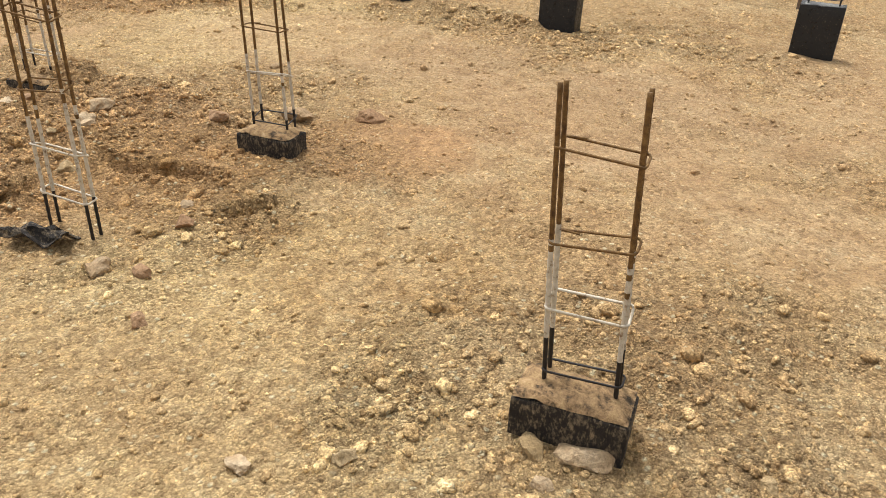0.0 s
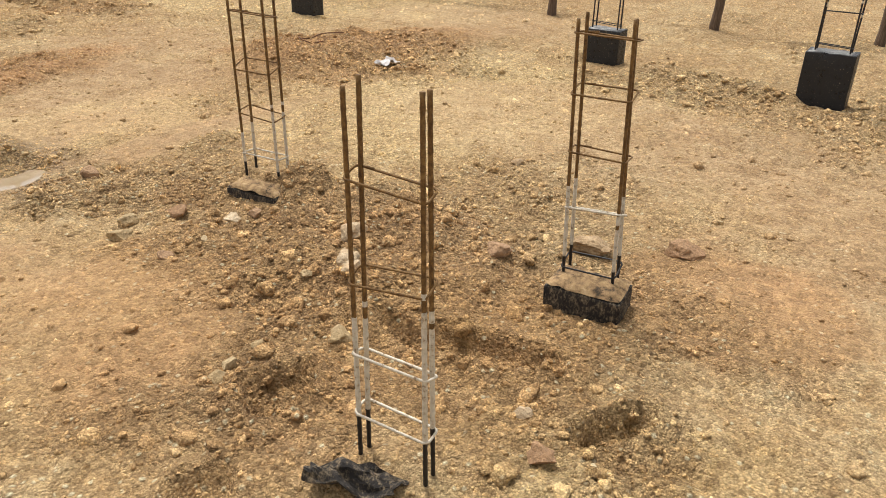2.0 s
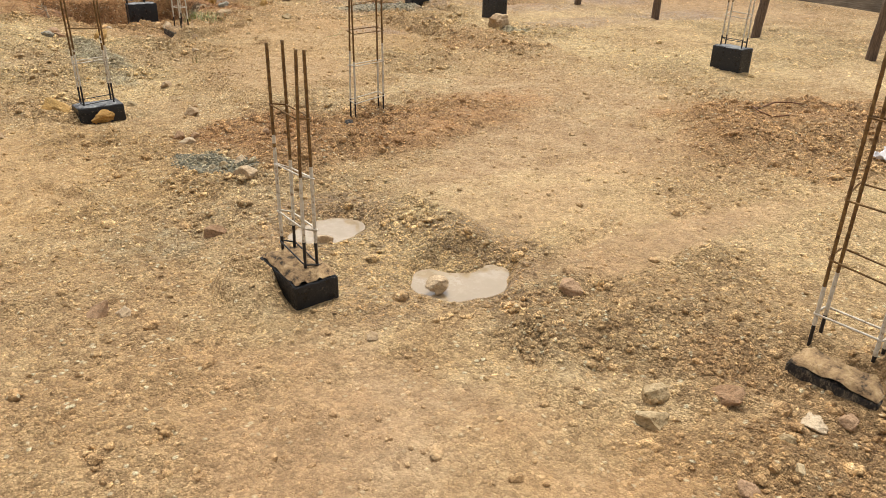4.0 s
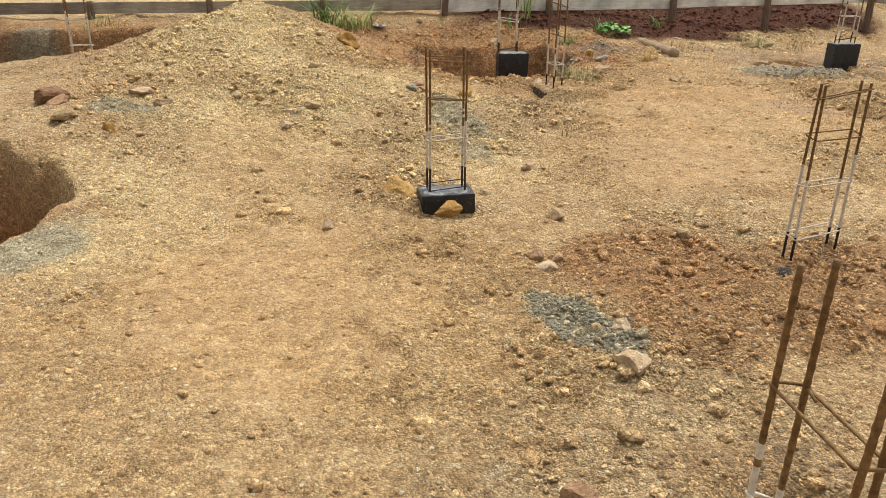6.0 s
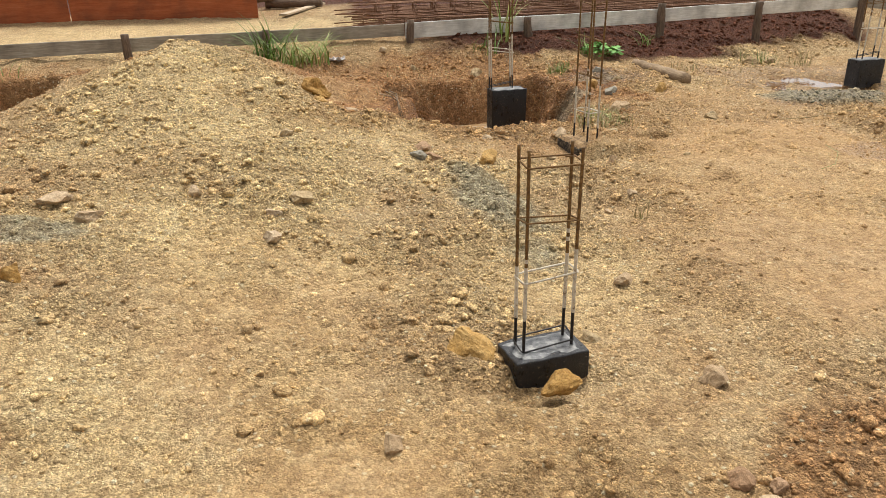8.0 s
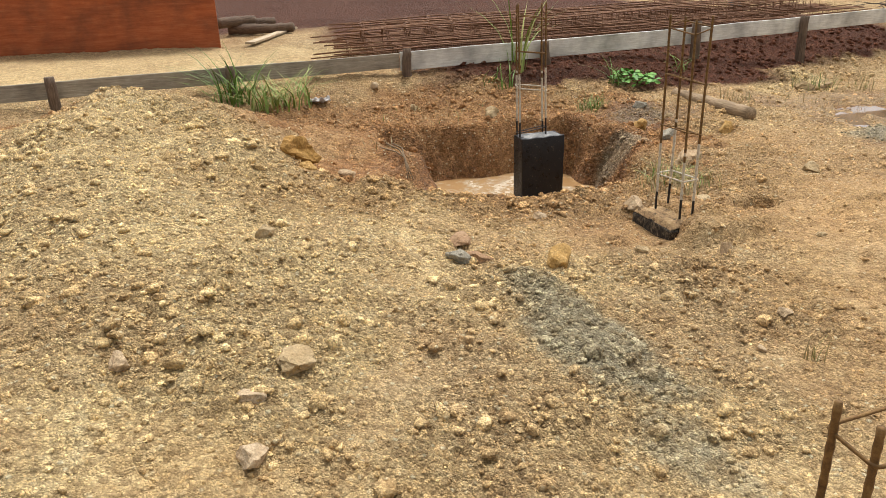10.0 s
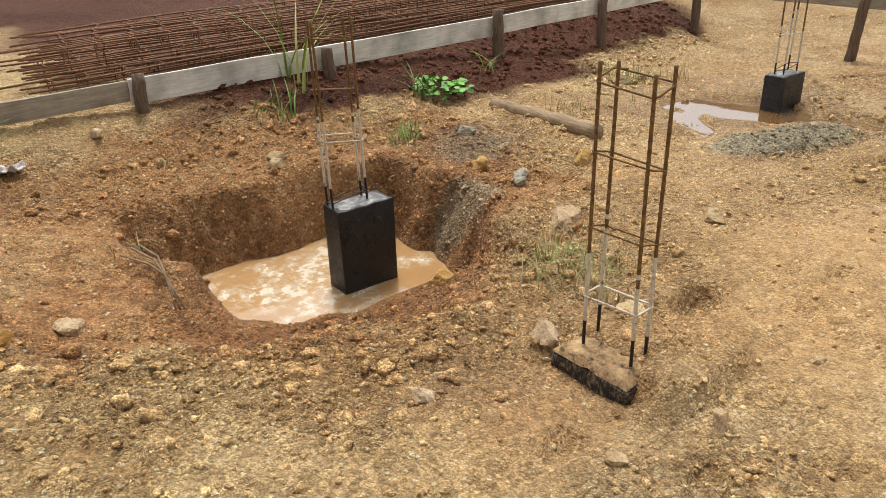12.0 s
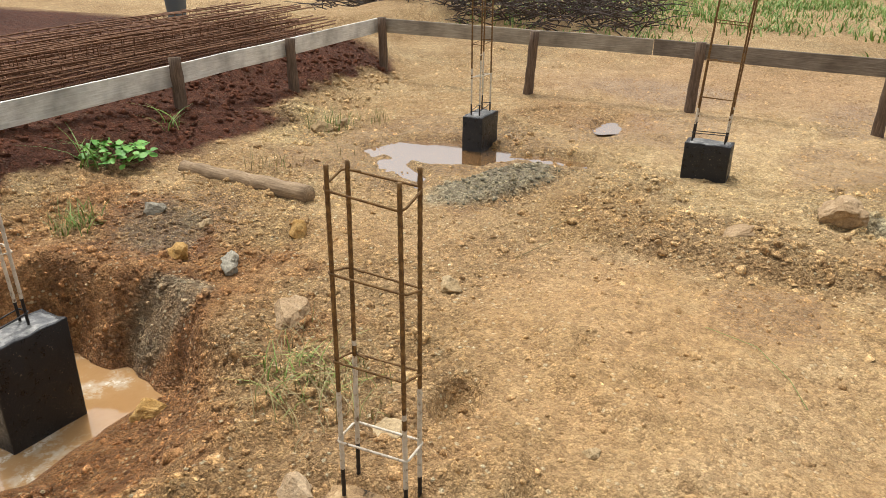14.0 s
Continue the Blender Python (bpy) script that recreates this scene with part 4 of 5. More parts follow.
log_thing("log", (7.30, 11.98, ground_z(7.3, 11.98) + 0.02), (7.17, 10.90, ground_z(7.17, 10.9) + 0.04), 0.050, 0.060, LOG_WOOD, "mud-stained round log lying on the ground", "log", 1)
for k, (a, b) in enumerate((((3.95, 16.9), (4.75, 16.6)), ((4.0, 17.1), (4.6, 17.05)), ((3.8, 16.75), (4.3, 16.95)))):
    log_thing("log", (*a, 0.52 + 0.05 * k), (*b, 0.52 + 0.05 * k), 0.07, 0.06, POST_WOOD, "dark old log lying by the hoarding", "log", 5 + k, "dark logs")
bm = bmesh.new()
box(bm, (1.75, 0.12, 0.025), (0, 0, 0), 0.003)
plank = new("plank", mesh_of("plank", bm, PLANK_WOOD, shade=False))
plank.matrix_world = pose(4.42, 16.3, 0.475, 0, 0, 61)
tagged(plank, "pale sawn plank lying on the ground", "plank")
bm = bmesh.new()
tube(bm, [(0, 0, 0), (0, 0, 0.02), (0, 0, 0.26), (0, 0, 0.28)], [0.11, 0.115, 0.14, 0.145], 18)
bucket = new("bucket", mesh_of("bucket", bm, BUCKET))
bucket.location = (11.6, 15.9, ground_z(11.6, 15.9))
tagged(bucket, "grey plastic bucket standing behind the rebar", "bucket")


# ---------------------------------------------------------------- water
def water(poly, z, material, label, wave=0.05, seed=0):
    bm = bmesh.new()
    pts = []
    for (x0, y0), (x1, y1) in zip(poly, poly[1:] + poly[:1]):
        for i in range(6):
            pts.append((x0 + (x1 - x0) * i / 6, y0 + (y1 - y0) * i / 6))
    vs = [bm.verts.new((x + wave * noise.noise(Vector((x * 6, y * 6, seed))), y + wave * noise.noise(Vector((x * 6, y * 6, seed + 9))), z)) for x, y in pts]
    bm.faces.new(vs)
    bmesh.ops.triangulate(bm, faces=bm.faces[:])
    return tagged(new("water", mesh_of("water", bm, material, shade=False)), label, "water", kind="structure")


water([(3.9, 12.0), (3.95, 10.4), (4.5, 10.0), (5.2, 10.05), (6.0, 10.4), (6.15, 11.2), (5.6, 11.95), (4.8, 12.2)], -0.28, MUDDY, "brown muddy water with pale scum in the pit")
WATERS = [(8.75, 10.8, 0.9), (3.98, 3.55, 0.45), (3.84, 4.3, 0.4), (12.8, -1.4, 0.8), (10.15, 9.78, 0.17), (11.4, 4.3, 0.7)]
for (wx, wy, wr), wm, lift in zip(WATERS, (PUDDLE, SILT, SILT, PUDDLE, PUDDLE, PUDDLE), (0.062, 0.030, 0.020, 0.045, 0.02, 0.04)):
    low = min(ground_z(wx + dx * wr * 0.3, wy + dy * wr * 0.3) for dx in (-1, 0, 1) for dy in (-1, 0, 1))
    water([(wx + wr * 1.35 * math.cos(a), wy + wr * 1.35 * math.sin(a)) for a in (0.0, 0.8, 1.6, 2.4, 3.2, 4.0, 4.8, 5.6)], low + lift, wm, "shallow puddle of rainwater on sandy soil")


# ---------------------------------------------------------------- stones and clods
def stone_mesh(name, size, seed, material, sharp=0.5, flat=0.7, detail=2):
    rng = random.Random(seed)
    bm = bmesh.new()
    bmesh.ops.create_icosphere(bm, subdivisions=detail, radius=1.0)
    sx, sy, sz = rng.uniform(0.8, 1.2), rng.uniform(0.65, 1.0), flat * rng.uniform(0.8, 1.1)
    planes = [(Vector((rng.gauss(0, 1), rng.gauss(0, 1), rng.gauss(0, 1))).normalized(), rng.uniform(0.45, 0.82)) for _ in range(11)]
    off = Vector((seed * 3.1, seed * 1.7, 0))
    for v in bm.verts:
        p = v.co.copy()
        for n, d in planes:
            k = p.dot(n) - d
            if k > 0:
                p -= n * k * (0.7 + 0.5 * sharp)
        p *= 1 + 0.2 * noise.noise(p * 1.9 + off) + 0.10 * noise.noise(p * 5 + off) + 0.05 * noise.noise(p * 11 + off)
        v.co = Vector((p.x * sx, p.y * sy, p.z * sz)) * size * 0.56
    bmesh.ops.rotate(bm, verts=bm.verts[:], matrix=Euler((rng.uniform(-0.3, 0.3), rng.uniform(-0.3, 0.3), rng.uniform(0, 6.3))).to_matrix())
    return mesh_of(name, bm, material, shade=False)


def rock(x, y, size, material, label, seed, flat=0.7, sink=0.36, name="rock"):
    ob = new(name, stone_mesh(name, size, seed, material, flat=flat * (0.75 if size > 0.13 else 1.0), detail=4 if size > 0.14 else 3))
    ob.location = (x, y, ground_z(x, y) + size * flat * (0.5 - sink) * 0.8)
    return tagged(ob, label, "rock", "loose rocks on the site")


# PLACES OF ROCKS
for k, (rx, ry, rs) in enumerate([(2.86, -1.31, 0.127), (2.51, -0.54, 0.074), (2.75, -1.24, 0.065), (3.05, 0.41, 0.114), (3.6, 0.49, 0.076), (5.58, 1.36, 0.092), (4.7, 0.65, 0.175), (3.98, 1.38, 0.106), (4.18, 2.14, 0.088), (3.86, 3.54, 0.139), (4.24, 1.54, 0.13), (3.94, 1.34, 0.087), (2.79, 4.04, 0.081), (3.81, 6.01, 0.095), (3.75, 4.23, 0.113), (3.42, 3.36, 0.053), (4.21, 7.38, 0.112), (2.74, 8.12, 0.107), (1.78, 8.55, 0.187), (1.94, 8.38, 0.15), (4.09, 6.61, 0.116), (3.88, 5.36, 0.099), (3.76, 5.05, 0.125), (4.8, 8.24, 0.063), (2.42, 8.60, 0.10), (2.88, 6.63, 0.107), (4.59, 12.70, 0.12)]):
    rock(rx, ry, rs, ROCK, "brown angular field stone on sandy soil", 300 + k, sink=-0.35 if (rx, ry) == (3.86, 3.54) else 0.36)
for k, (rx, ry, rs) in enumerate([(4.58, 8.13, 0.063), (2.78, 8.36, 0.083), (3.78, 10.81, 0.17), (5.03, 9.52, 0.115), (5.95, 10.18, 0.242), (5.04, 8.84, 0.09), (4.45, 9.54, 0.074), (4.59, 9.62, 0.066), (7.71, 8.53, 0.205), (8.34, 8.0, 0.359), (9.03, 11.81, 0.149), (9.34, 10.4, 0.066), (14.77, 11.49, 0.158)]):
    rock(rx, ry, rs, ROCK, "brown angular field stone on sandy soil", 340 + k)
for k, (rx, ry, rs) in enumerate([(2.84, -1.18, 0.075), (2.97, -1.75, 0.066), (2.62, -0.77, 0.087), (3.36, 1.41, 0.066), (3.04, 0.58, 0.044), (3.83, 2.47, 0.096), (3.66, 1.19, 0.091), (3.29, 1.4, 0.072), (3.48, 1.39, 0.051), (4.01, 2.14, 0.054), (3.92, 2.06, 0.047), (3.88, 1.5, 0.051), (4.31, 0.47, 0.113), (3.93, 2.53, 0.108), (3.81, 7.01, 0.083), (1.42, 8.02, 0.187), (4.57, 6.13, 0.091), (3.77, 5.37, 0.07), (2.95, 8.49, 0.15), (5.33, 11.86, 0.127), (4.8, 12.3, 0.084), (3.03, 9.36, 0.091), (5.37, 11.94, 0.149), (6.53, 9.7, 0.103)]):
    rock(rx, ry, rs, PALE_ROCK, "pale weathered stone half sunk in soil", 380 + k)
for k, (rx, ry, rs) in enumerate([(4.65, 8.94, 0.072), (5.38, 9.39, 0.134), (6.51, 11.12, 0.115), (8.78, 11.85, 0.193), (6.5, 9.67, 0.106), (5.59, 8.79, 0.068)]):
    rock(rx, ry, rs, PALE_ROCK, "pale weathered stone half sunk in soil", 420 + k)
for k, (rx, ry, rs) in enumerate([(2.87, 0.09, 0.072), (4.87, 0.31, 0.159), (4.44, 0.96, 0.134), (3.09, 0.27, 0.089), (3.44, 0.37, 0.093), (4.25, 2.08, 0.074), (4.07, 2.37, 0.106), (3.76, 2.12, 0.075), (2.71, 4.09, 0.108), (3.36, 4.55, 0.109), (1.24, 8.51, 0.285), (1.31, 8.36, 0.154), (3.82, 6.15, 0.082), (3.89, 6.07, 0.071), (4.26, 5.83, 0.071), (3.87, 9.07, 0.131), (4.24, 3.17, 0.10), (3.89, 9.27, 0.121)]):
    rock(rx, ry, rs, RED_ROCK, "reddish lump of hard clay", 460 + k)
for k, (rx, ry, rs) in enumerate([(3.79, 9.1, 0.1), (6.14, 10.66, 0.108), (6.22, 10.72, 0.149), (6.51, 11.46, 0.168)]):
    rock(rx, ry, rs, GREY_ROCK, "grey weathered stone half sunk in soil", 500 + k)
for k, (rx, ry, rs) in enumerate([(3.32, 7.06, 0.179), (3.53, 6.745, 0.15), (3.43, 10.57, 0.333), (4.2, 8.93, 0.13), (5.43, 10.52, 0.17), (6.71, 10.66, 0.115), (1.68, 7.88, 0.134), (3.44, 10.37, 0.105), (6.16, 10.98, 0.12)]):
    rock(rx, ry, rs, YELLOW_ROCK, "large ochre yellow stone on sandy soil", 540 + k, 0.95, 0.0 if ry == 6.745 else 0.36)


def scatter(name, material, label, count, lo, hi, sizes, seed, area, dense, detail=1, flat=0.7):
    """Many small lumps in one mesh, thick where the soil is loose."""
    rng = np.random.default_rng(seed)
    x = rng.uniform(area[0], area[1], count * 6)
    y = rng.uniform(area[2], area[3], count * 6)
    keep = rng.random(count * 6) < dense(x, y)
    x, y = x[keep][:count], y[keep][:count]
    z, deep = ground_shape(x, y)
    ok = z > -0.22
    for wx, wy, wr in WATERS:
        ok &= np.hypot(x - wx, y - wy) > wr * 0.55
    x, y, z, deep = x[ok], y[ok], z[ok], deep[ok]
    n = len(x)
    if detail:
        bm = bmesh.new()
        bmesh.ops.create_icosphere(bm, subdivisions=detail, radius=0.5)
        bm.verts.ensure_lookup_table()
        base = np.array([v.co for v in bm.verts])
        faces = np.array([[v.index for v in f.verts] for f in bm.faces])
        bm.free()
    else:
        # a crumb bedded in the ground: a blunt five-sided cap
        base = np.array([(0.5 * math.cos(1.2566 * k), 0.5 * math.sin(1.2566 * k), -0.18) for k in range(5)] + [(0.14, 0.06, 0.42), (-0.16, -0.05, 0.36)])
        faces = np.array([(0, 1, 5), (1, 2, 5), (2, 6, 5), (2, 3, 6), (3, 4, 6), (4, 0, 6), (0, 5, 6)])
    s = lo + (hi - lo) * rng.random(n) ** sizes
    jig = 1 + 0.75 * (rng.random((n, len(base), 1)) - 0.5)
    stretch = np.stack([rng.uniform(0.8, 1.3, n), rng.uniform(0.7, 1.0, n), flat * rng.uniform(0.7, 1.2, n)], -1)
    p = base[None] * jig * stretch[:, None] * s[:, None, None]
    a = rng.uniform(0, 2 * np.pi, n)
    t = rng.uniform(-0.5, 0.5, n)
    c, sn, ct, st = np.cos(a)[:, None], np.sin(a)[:, None], np.cos(t)[:, None], np.sin(t)[:, None]
    px, pz = p[..., 0] * ct + p[..., 2] * st, p[..., 2] * ct - p[..., 0] * st
    q = np.stack([px * c - p[..., 1] * sn + x[:, None], px * sn + p[..., 1] * c + y[:, None], pz + (z + 0.02 * s)[:, None]], -1)
    f = (faces[None] + (np.arange(n) * len(base))[:, None, None]).reshape(-1, 3).astype(np.int32)
    me = bpy.data.meshes.new(name)
    me.vertices.add(n * len(base))
    me.vertices.foreach_set("co", q.astype(np.float32).ravel())
    me.loops.add(f.size)
    me.loops.foreach_set("vertex_index", f.ravel())
    me.polygons.add(len(f))
    me.polygons.foreach_set("loop_start", np.arange(len(f), dtype=np.int32) * 3)
    me.update(calc_edges=True)
    a = me.attributes.new("zone", "FLOAT_COLOR", "POINT")
    a.data.foreach_set("color", np.repeat(zones(x, y, deep), len(base), 0).astype(np.float32).ravel())
    a = me.attributes.new("tone", "FLOAT_COLOR", "POINT")
    a.data.foreach_set("color", np.repeat(tones(x, y), len(base), 0).astype(np.float32).ravel())
    me.materials.append(material)
    return tagged(new(name, me), label, "soil", kind="stuff")


def not_bank(x, y):
    return 1 - smooth(y, 12.0, 12.5) * smooth(x, 4.8, 5.6)


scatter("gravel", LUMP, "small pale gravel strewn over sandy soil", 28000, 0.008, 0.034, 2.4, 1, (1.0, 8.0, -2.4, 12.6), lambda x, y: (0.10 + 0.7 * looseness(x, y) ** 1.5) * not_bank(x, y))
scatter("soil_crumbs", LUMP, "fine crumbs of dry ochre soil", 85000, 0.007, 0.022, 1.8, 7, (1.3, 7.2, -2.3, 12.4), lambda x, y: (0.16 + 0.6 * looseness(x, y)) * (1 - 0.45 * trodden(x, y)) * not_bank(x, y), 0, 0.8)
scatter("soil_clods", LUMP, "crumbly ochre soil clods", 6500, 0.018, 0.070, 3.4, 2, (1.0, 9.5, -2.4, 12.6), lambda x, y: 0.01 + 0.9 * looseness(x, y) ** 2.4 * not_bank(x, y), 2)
scatter("gravel", LUMP, "coarse gravel on the far sandy ground", 24000, 0.012, 0.055, 2.6, 3, (6.6, 14.0, -4.0, 12.5), lambda x, y: 0.22 + 0.6 * looseness(x, y) ** 2, 0)
scatter("soil_clods", LUMP, "dark red clods on the earth bank", 1500, 0.015, 0.07, 2.6, 4, (4.8, 11.2, 11.9, 13.2), lambda x, y: 0.8 * (1 - not_bank(x, y)) + 0.02, 2)
scatter("cement_crumbs", CEMENT, "grey crumbs of hardened cement", 1800, 0.005, 0.024, 2.4, 5, (3.5, 4.1, 5.1, 5.85), lambda x, y: 0.9 * spot(x, y, 3.75, 5.46, 0.13, 0.33, 12), 1)
scatter("cement_crumbs", CEMENT, "grey crumbs of hardened cement", 260, 0.010, 0.034, 2.4, 6, (7.5, 9.1, 9.4, 10.8), lambda x, y: 0.9 * spot(x, y, 8.12, 10.1, 0.62, 0.22, -24), 1)


# ---------------------------------------------------------------- plants
def blades(bm, rng, count, spread, height, lean, width, base=(0, 0, 0)):
    for _ in range(count):
        a, b = rng.uniform(0, 6.28), rng.uniform(0, 6.28)
        r = spread * rng.random() ** 0.7
        h, l, w = height * rng.uniform(0.45, 1.0), lean * rng.uniform(0.3, 1.0), width * rng.uniform(0.6, 1.1)
        o = Vector((base[0] + r * math.cos(a), base[1] + r * math.sin(a), base[2] - 0.01))
        d, s = Vector((math.cos(b), math.sin(b), 0)), Vector((-math.sin(b), math.cos(b), 0))
        last = None
        for i in range(5):
            f = i / 4
            p = o + d * (l * f * f) + Vector((0, 0, h * (f - 0.35 * f * f * min(1.0, l / max(h, 0.01)))))
            q = w * (1 - f) ** 0.7 / 2 + 0.0004
            pair = (bm.verts.new(p - s * q), bm.verts.new(p + s * q))
            if last:
                bm.faces.new((last[0], last[1], pair[1], pair[0]))
            last = pair
    return bm


def tuft(x, y, count, spread, height, lean, width, material, label, seed):
    bm = blades(bmesh.new(), random.Random(seed), count, spread, height, lean, width)
    ob = new("grass_tuft", mesh_of("grass_tuft", bm, material))
    ob.location = (x, y, ground_z(x, y))
    return tagged(ob, label, "grass", "grass tufts", "stuff")


def leafy_plant(x, y, count, spread, height, size, label, seed):
    rng = random.Random(seed)
    thing = empty("leafy_plant", pose(x, y, ground_z(x, y)), label, "plant")
    bm = bmesh.new()
    ring = [bm.verts.new((0.5 * math.sin(a) * (1 - 0.25 * math.cos(a)), 0.5 - 0.5 * math.cos(a), 0.12 * math.sin(a) ** 2)) for a in [6.283 * k / 10 for k in range(10)]]
    mid = bm.verts.new((0, 0.5, -0.02))
    for k in range(10):
        bm.faces.new((ring[k], ring[(k + 1) % 10], mid))
    me = mesh_of("leaf", bm, LEAF)
    bm = bmesh.new()
    spots = []
    for _ in range(count):
        a, r = rng.uniform(0, 6.28), spread * math.sqrt(rng.random())
        h = height * (1 - 0.6 * (r / spread) ** 2) * rng.uniform(0.6, 1.05)
        spots.append((r * math.cos(a), r * math.sin(a), h))
        if rng.random() < 0.4:
            tube(bm, [(0.3 * r * math.cos(a), 0.3 * r * math.sin(a), -0.02), spots[-1]], 0.002, 4)
    part("stems", bm, BLADE, thing)
    for p in spots:
        leaf = new("leaf", me)
        leaf.parent = thing
        leaf.location = p
        leaf.rotation_euler = (rng.uniform(-0.6, 0.5), rng.uniform(-0.5, 0.5), rng.uniform(0, 6.28))
        leaf.scale = (size * rng.uniform(0.7, 1.2),) * 3
    return thing


leafy_plant(7.06, 12.34, 105, 0.24, 0.14, 0.058, "low bright green leafy plant at the red bank", 3)
TUFTS = [(3.40, 12.70, 60, 0.20, 0.60, 0.75, 0.017), (3.72, 12.45, 95, 0.26, 0.44, 0.62, 0.015), (2.3, 12.7, 24, 0.2, 0.22, 0.2, 0.010), (0.9, 12.55, 30, 0.3, 0.2, 0.2, 0.010), (5.7, 12.45, 22, 0.16, 0.30, 0.25, 0.012),
         (6.9, 12.35, 14, 0.1, 0.35, 0.4, 0.012), (7.75, 12.5, 12, 0.1, 0.28, 0.4, 0.012), (6.2, 11.7, 44, 0.12, 0.16, 0.15, 0.008), (5.56, 9.82, 60, 0.22, 0.15, 0.17, 0.006)]
for k, row in enumerate(TUFTS):
    tuft(*row, BLADE, "long green grass tuft beside the boards", 200 + k)
DRY = [(5.50, 9.75, 110, 0.26, 0.17, 0.16, 0.005), (5.75, 10.05, 60, 0.2, 0.14, 0.12, 0.005), (6.25, 11.75, 34, 0.16, 0.15, 0.10, 0.006), (7.65, 11.55, 30, 0.16, 0.15, 0.12, 0.006), (8.9, 11.85, 50, 0.22, 0.22, 0.12, 0.006),
       (4.9, 12.2, 60, 0.5, 0.12, 0.16, 0.005), (5.35, 9.55, 24, 0.2, 0.10, 0.12, 0.005), (8.05, 11.3, 26, 0.25, 0.12, 0.10, 0.006), (4.15, 11.3, 14, 0.1, 0.14, 0.14, 0.006), (9.35, 11.65, 40, 0.16, 0.26, 0.10, 0.006), (6.15, 11.75, 40, 0.10, 0.13, 0.10, 0.006), (4.72, 8.02, 10, 0.05, 0.16, 0.06, 0.006)]
for k, row in enumerate(DRY):
    tuft(*row, STRAW, "sparse half-dry grass tuft on disturbed soil", 230 + k)
tuft(6.03, 12.69, 13, 0.18, 1.0, 0.65, 0.022, BLADE, "tall reed-like grass stalks by the pit", 260)

# dead brush and grass beyond the eastern boards
rng = random.Random(77)
bm = bmesh.new()
for _ in range(1700):
    o = Vector((rng.uniform(15.6, 18.8), rng.uniform(10.6, 16.5), 0))
    h = 0.9 * math.exp(-((o.x - 17.4) / 1.6) ** 2)
    o.z = rng.uniform(0, 0.15 + h)
    d = Vector((rng.gauss(0, 1), rng.gauss(0, 1), rng.uniform(-0.1, 0.5))).normalized() * rng.uniform(0.3, 1.1)
    tube(bm, [o, o + d * 0.5 + Vector((0, 0, 0.05)), o + d], [0.012, 0.008, 0.003], 4)
tagged(new("brush_heap", mesh_of("brush_heap", bm, TWIG)), "dark heap of dead twigs and branches", "brush", kind="stuff")
bm = bmesh.new()
for _ in range(2300):
    gx, gy = rng.uniform(14.5, 34), rng.uniform(-6, 15)
    if gx < 17.5 + 2 * noise.noise(Vector((gx * 0.3, gy * 0.3, 0))) and rng.random() < 0.85:
        continue
    blades(bm, rng, 16, 0.5, 0.24, 0.25, 0.03, (gx, gy, 0.0))
tagged(new("field_grass", mesh_of("field_grass", bm, FIELD)), "patchy green field grass beyond the boards", "grass", kind="stuff")


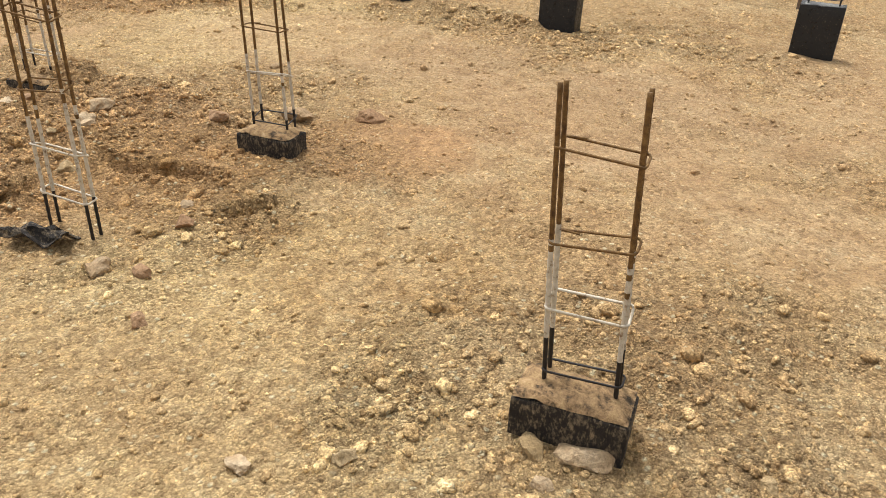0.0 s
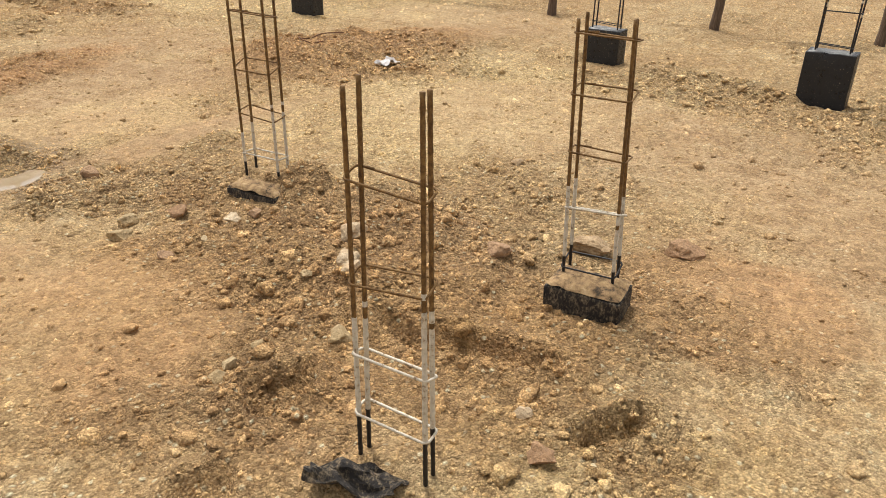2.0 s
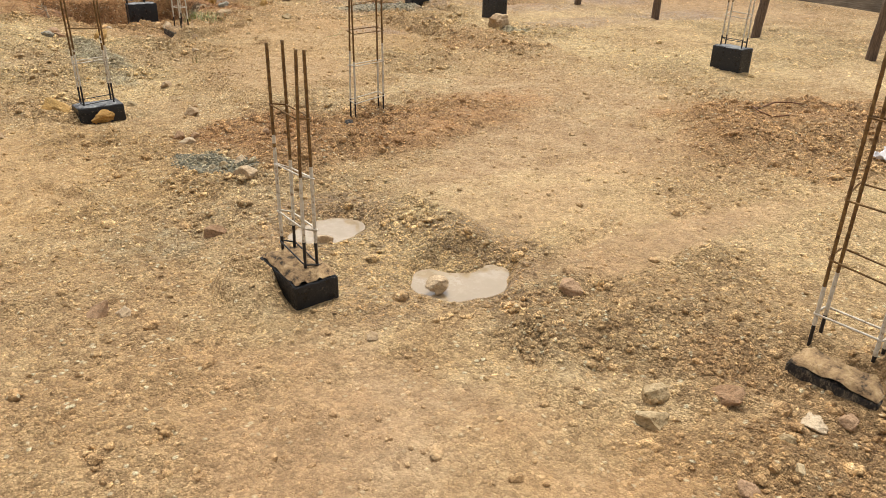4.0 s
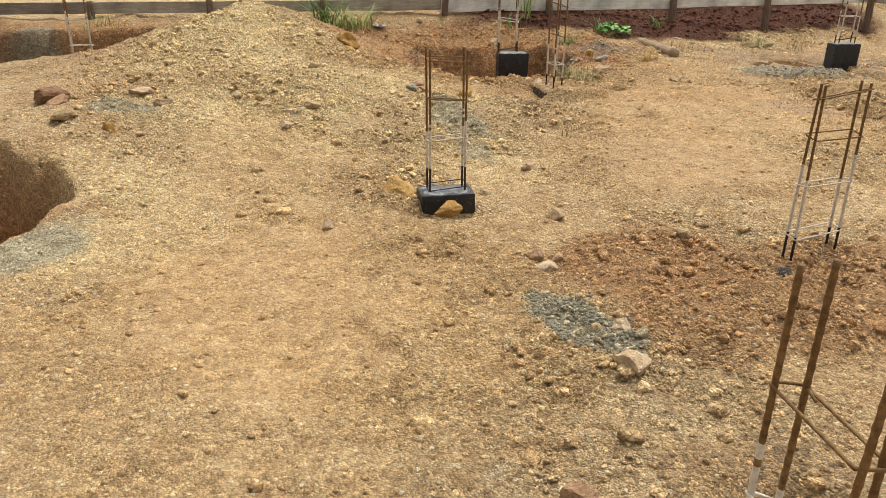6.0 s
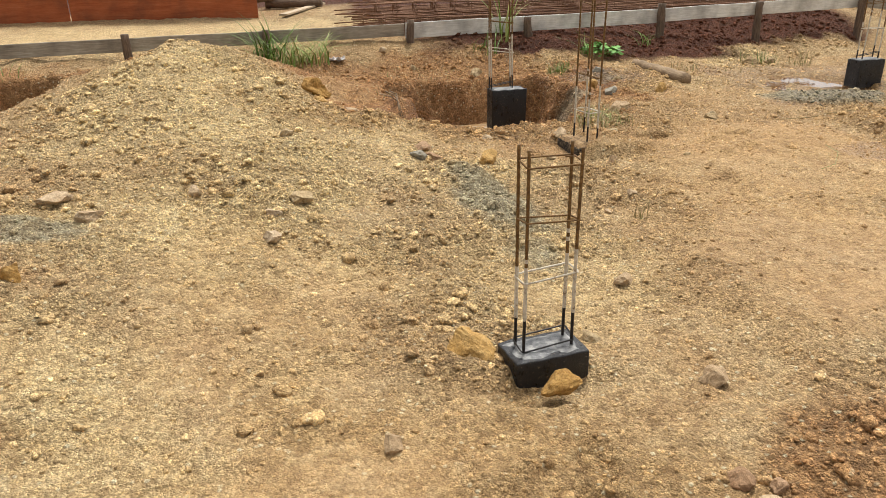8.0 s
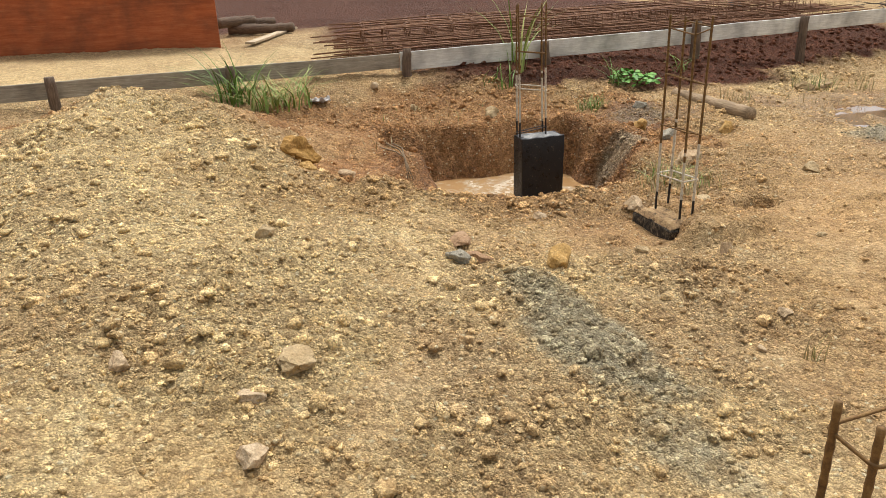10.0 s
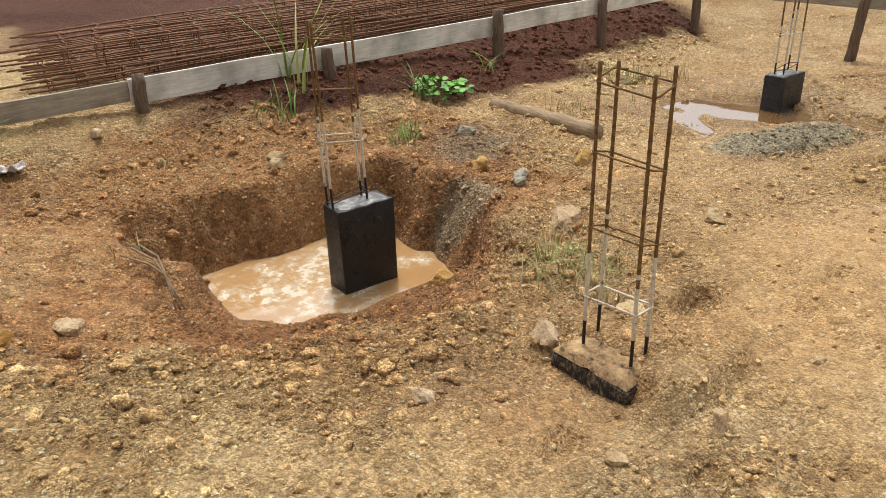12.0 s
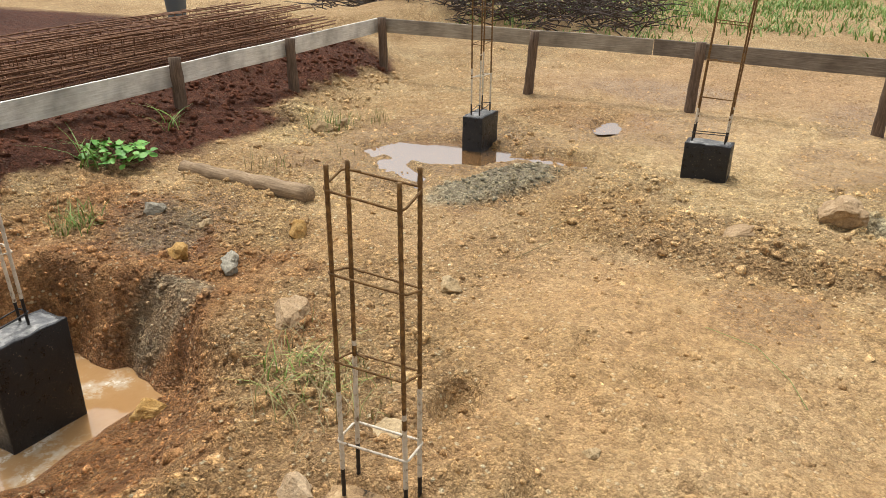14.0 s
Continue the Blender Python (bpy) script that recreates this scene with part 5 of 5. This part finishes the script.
# ---------------------------------------------------------------- scraps
def scrap(name, x, y, sx, sy, sz, material, label, category, seed, turn=0):
    """A crumpled sheet."""
    bm = bmesh.new()
    g = bmesh.ops.create_grid(bm, x_segments=16, y_segments=12, size=0.5)
    for v in g["verts"]:
        q = v.co * 3.1 + Vector((seed, seed * 2, 0))
        v.co = Vector((v.co.x * sx + 0.3 * sz * noise.noise(q * 1.7), v.co.y * sy + 0.3 * sz * noise.noise(q * 1.7 + Vector((9, 0, 0))), sz * (0.45 + 0.9 * noise.noise(q))))
    bmesh.ops.solidify(bm, geom=bm.faces[:], thickness=0.004)
    ob = new(name, mesh_of(name, bm, material, shade=False))
    ob.matrix_world = pose(x, y, ground_z(x, y) + 0.005, 0, 0, turn)
    return tagged(ob, label, category)


for k, (mx, my, ms, mf) in enumerate([(4.78, 5.62, 0.10, 0.6)]):
    lump = new("bitumen_lump", stone_mesh("bitumen_lump", ms, 900 + k, TAR_WORN, flat=mf, detail=3))
    lump.location = (mx, my, ground_z(mx, my) + 0.01)
    tagged(lump, "crumpled black bitumen lump lying on loose soil", "scrap", "bitumen scraps")
scrap("bitumen_scrap", 3.11, 0.75, 0.09, 0.25, 0.06, TAR_WORN, "torn crumpled scrap of black bitumen felt on soil", "scrap", 11, 12)
scrap("plastic_bag", 6.95, 3.09, 0.18, 0.13, 0.05, BAG, "crumpled white plastic bag on sandy ground", "bag", 7)


def wire(points, r, label, seed, material=None):
    bm = bmesh.new()
    tube(bm, [Vector((px, py, ground_z(px, py) + 0.008 + pz)) for px, py, pz in points], r, 5)
    return tagged(new("wire", mesh_of("wire", bm, material or STRAW)), label, "wire", "loose wires and twigs")


wire([(7.3 + 0.28 * math.cos(a), 3.95 + 0.18 * math.sin(a), 0.02 + 0.03 * math.sin(3 * a)) for a in (0, 0.5, 1, 1.5, 2, 2.5, 3, 3.5, 4)], 0.005, "bent rusty wire loop lying on soil", 1, PILE_RUST)
wire([(6.55, 8.55, 0), (6.45, 8.35, 0.006), (6.30, 8.22, 0.0), (6.12, 8.16, 0.004)], 0.0016, "thin dry twig lying on sandy soil", 2)
wire([(7.05, 9.55, 0), (7.3, 9.42, 0.02), (7.5, 9.5, 0.01), (7.7, 9.36, 0.0)], 0.0025, "thin dry twig lying on sandy soil", 3)
for k, sway in enumerate((-0.05, 0.0, 0.04)):
    wire([(4.20 + sway, 11.25, 0.03), (4.22 + sway * 0.5, 11.05, 0.035), (4.21, 10.92, 0.02), (4.20 - sway * 0.4, 10.80, -0.01)], 0.005, "dry root hanging over the pit's edge", 4 + k, LOG_WOOD)
scrap("plastic_scrap", 4.04, 12.47, 0.16, 0.12, 0.06, BAG, "crumpled white plastic scrap on reddish soil", "bag", 19)
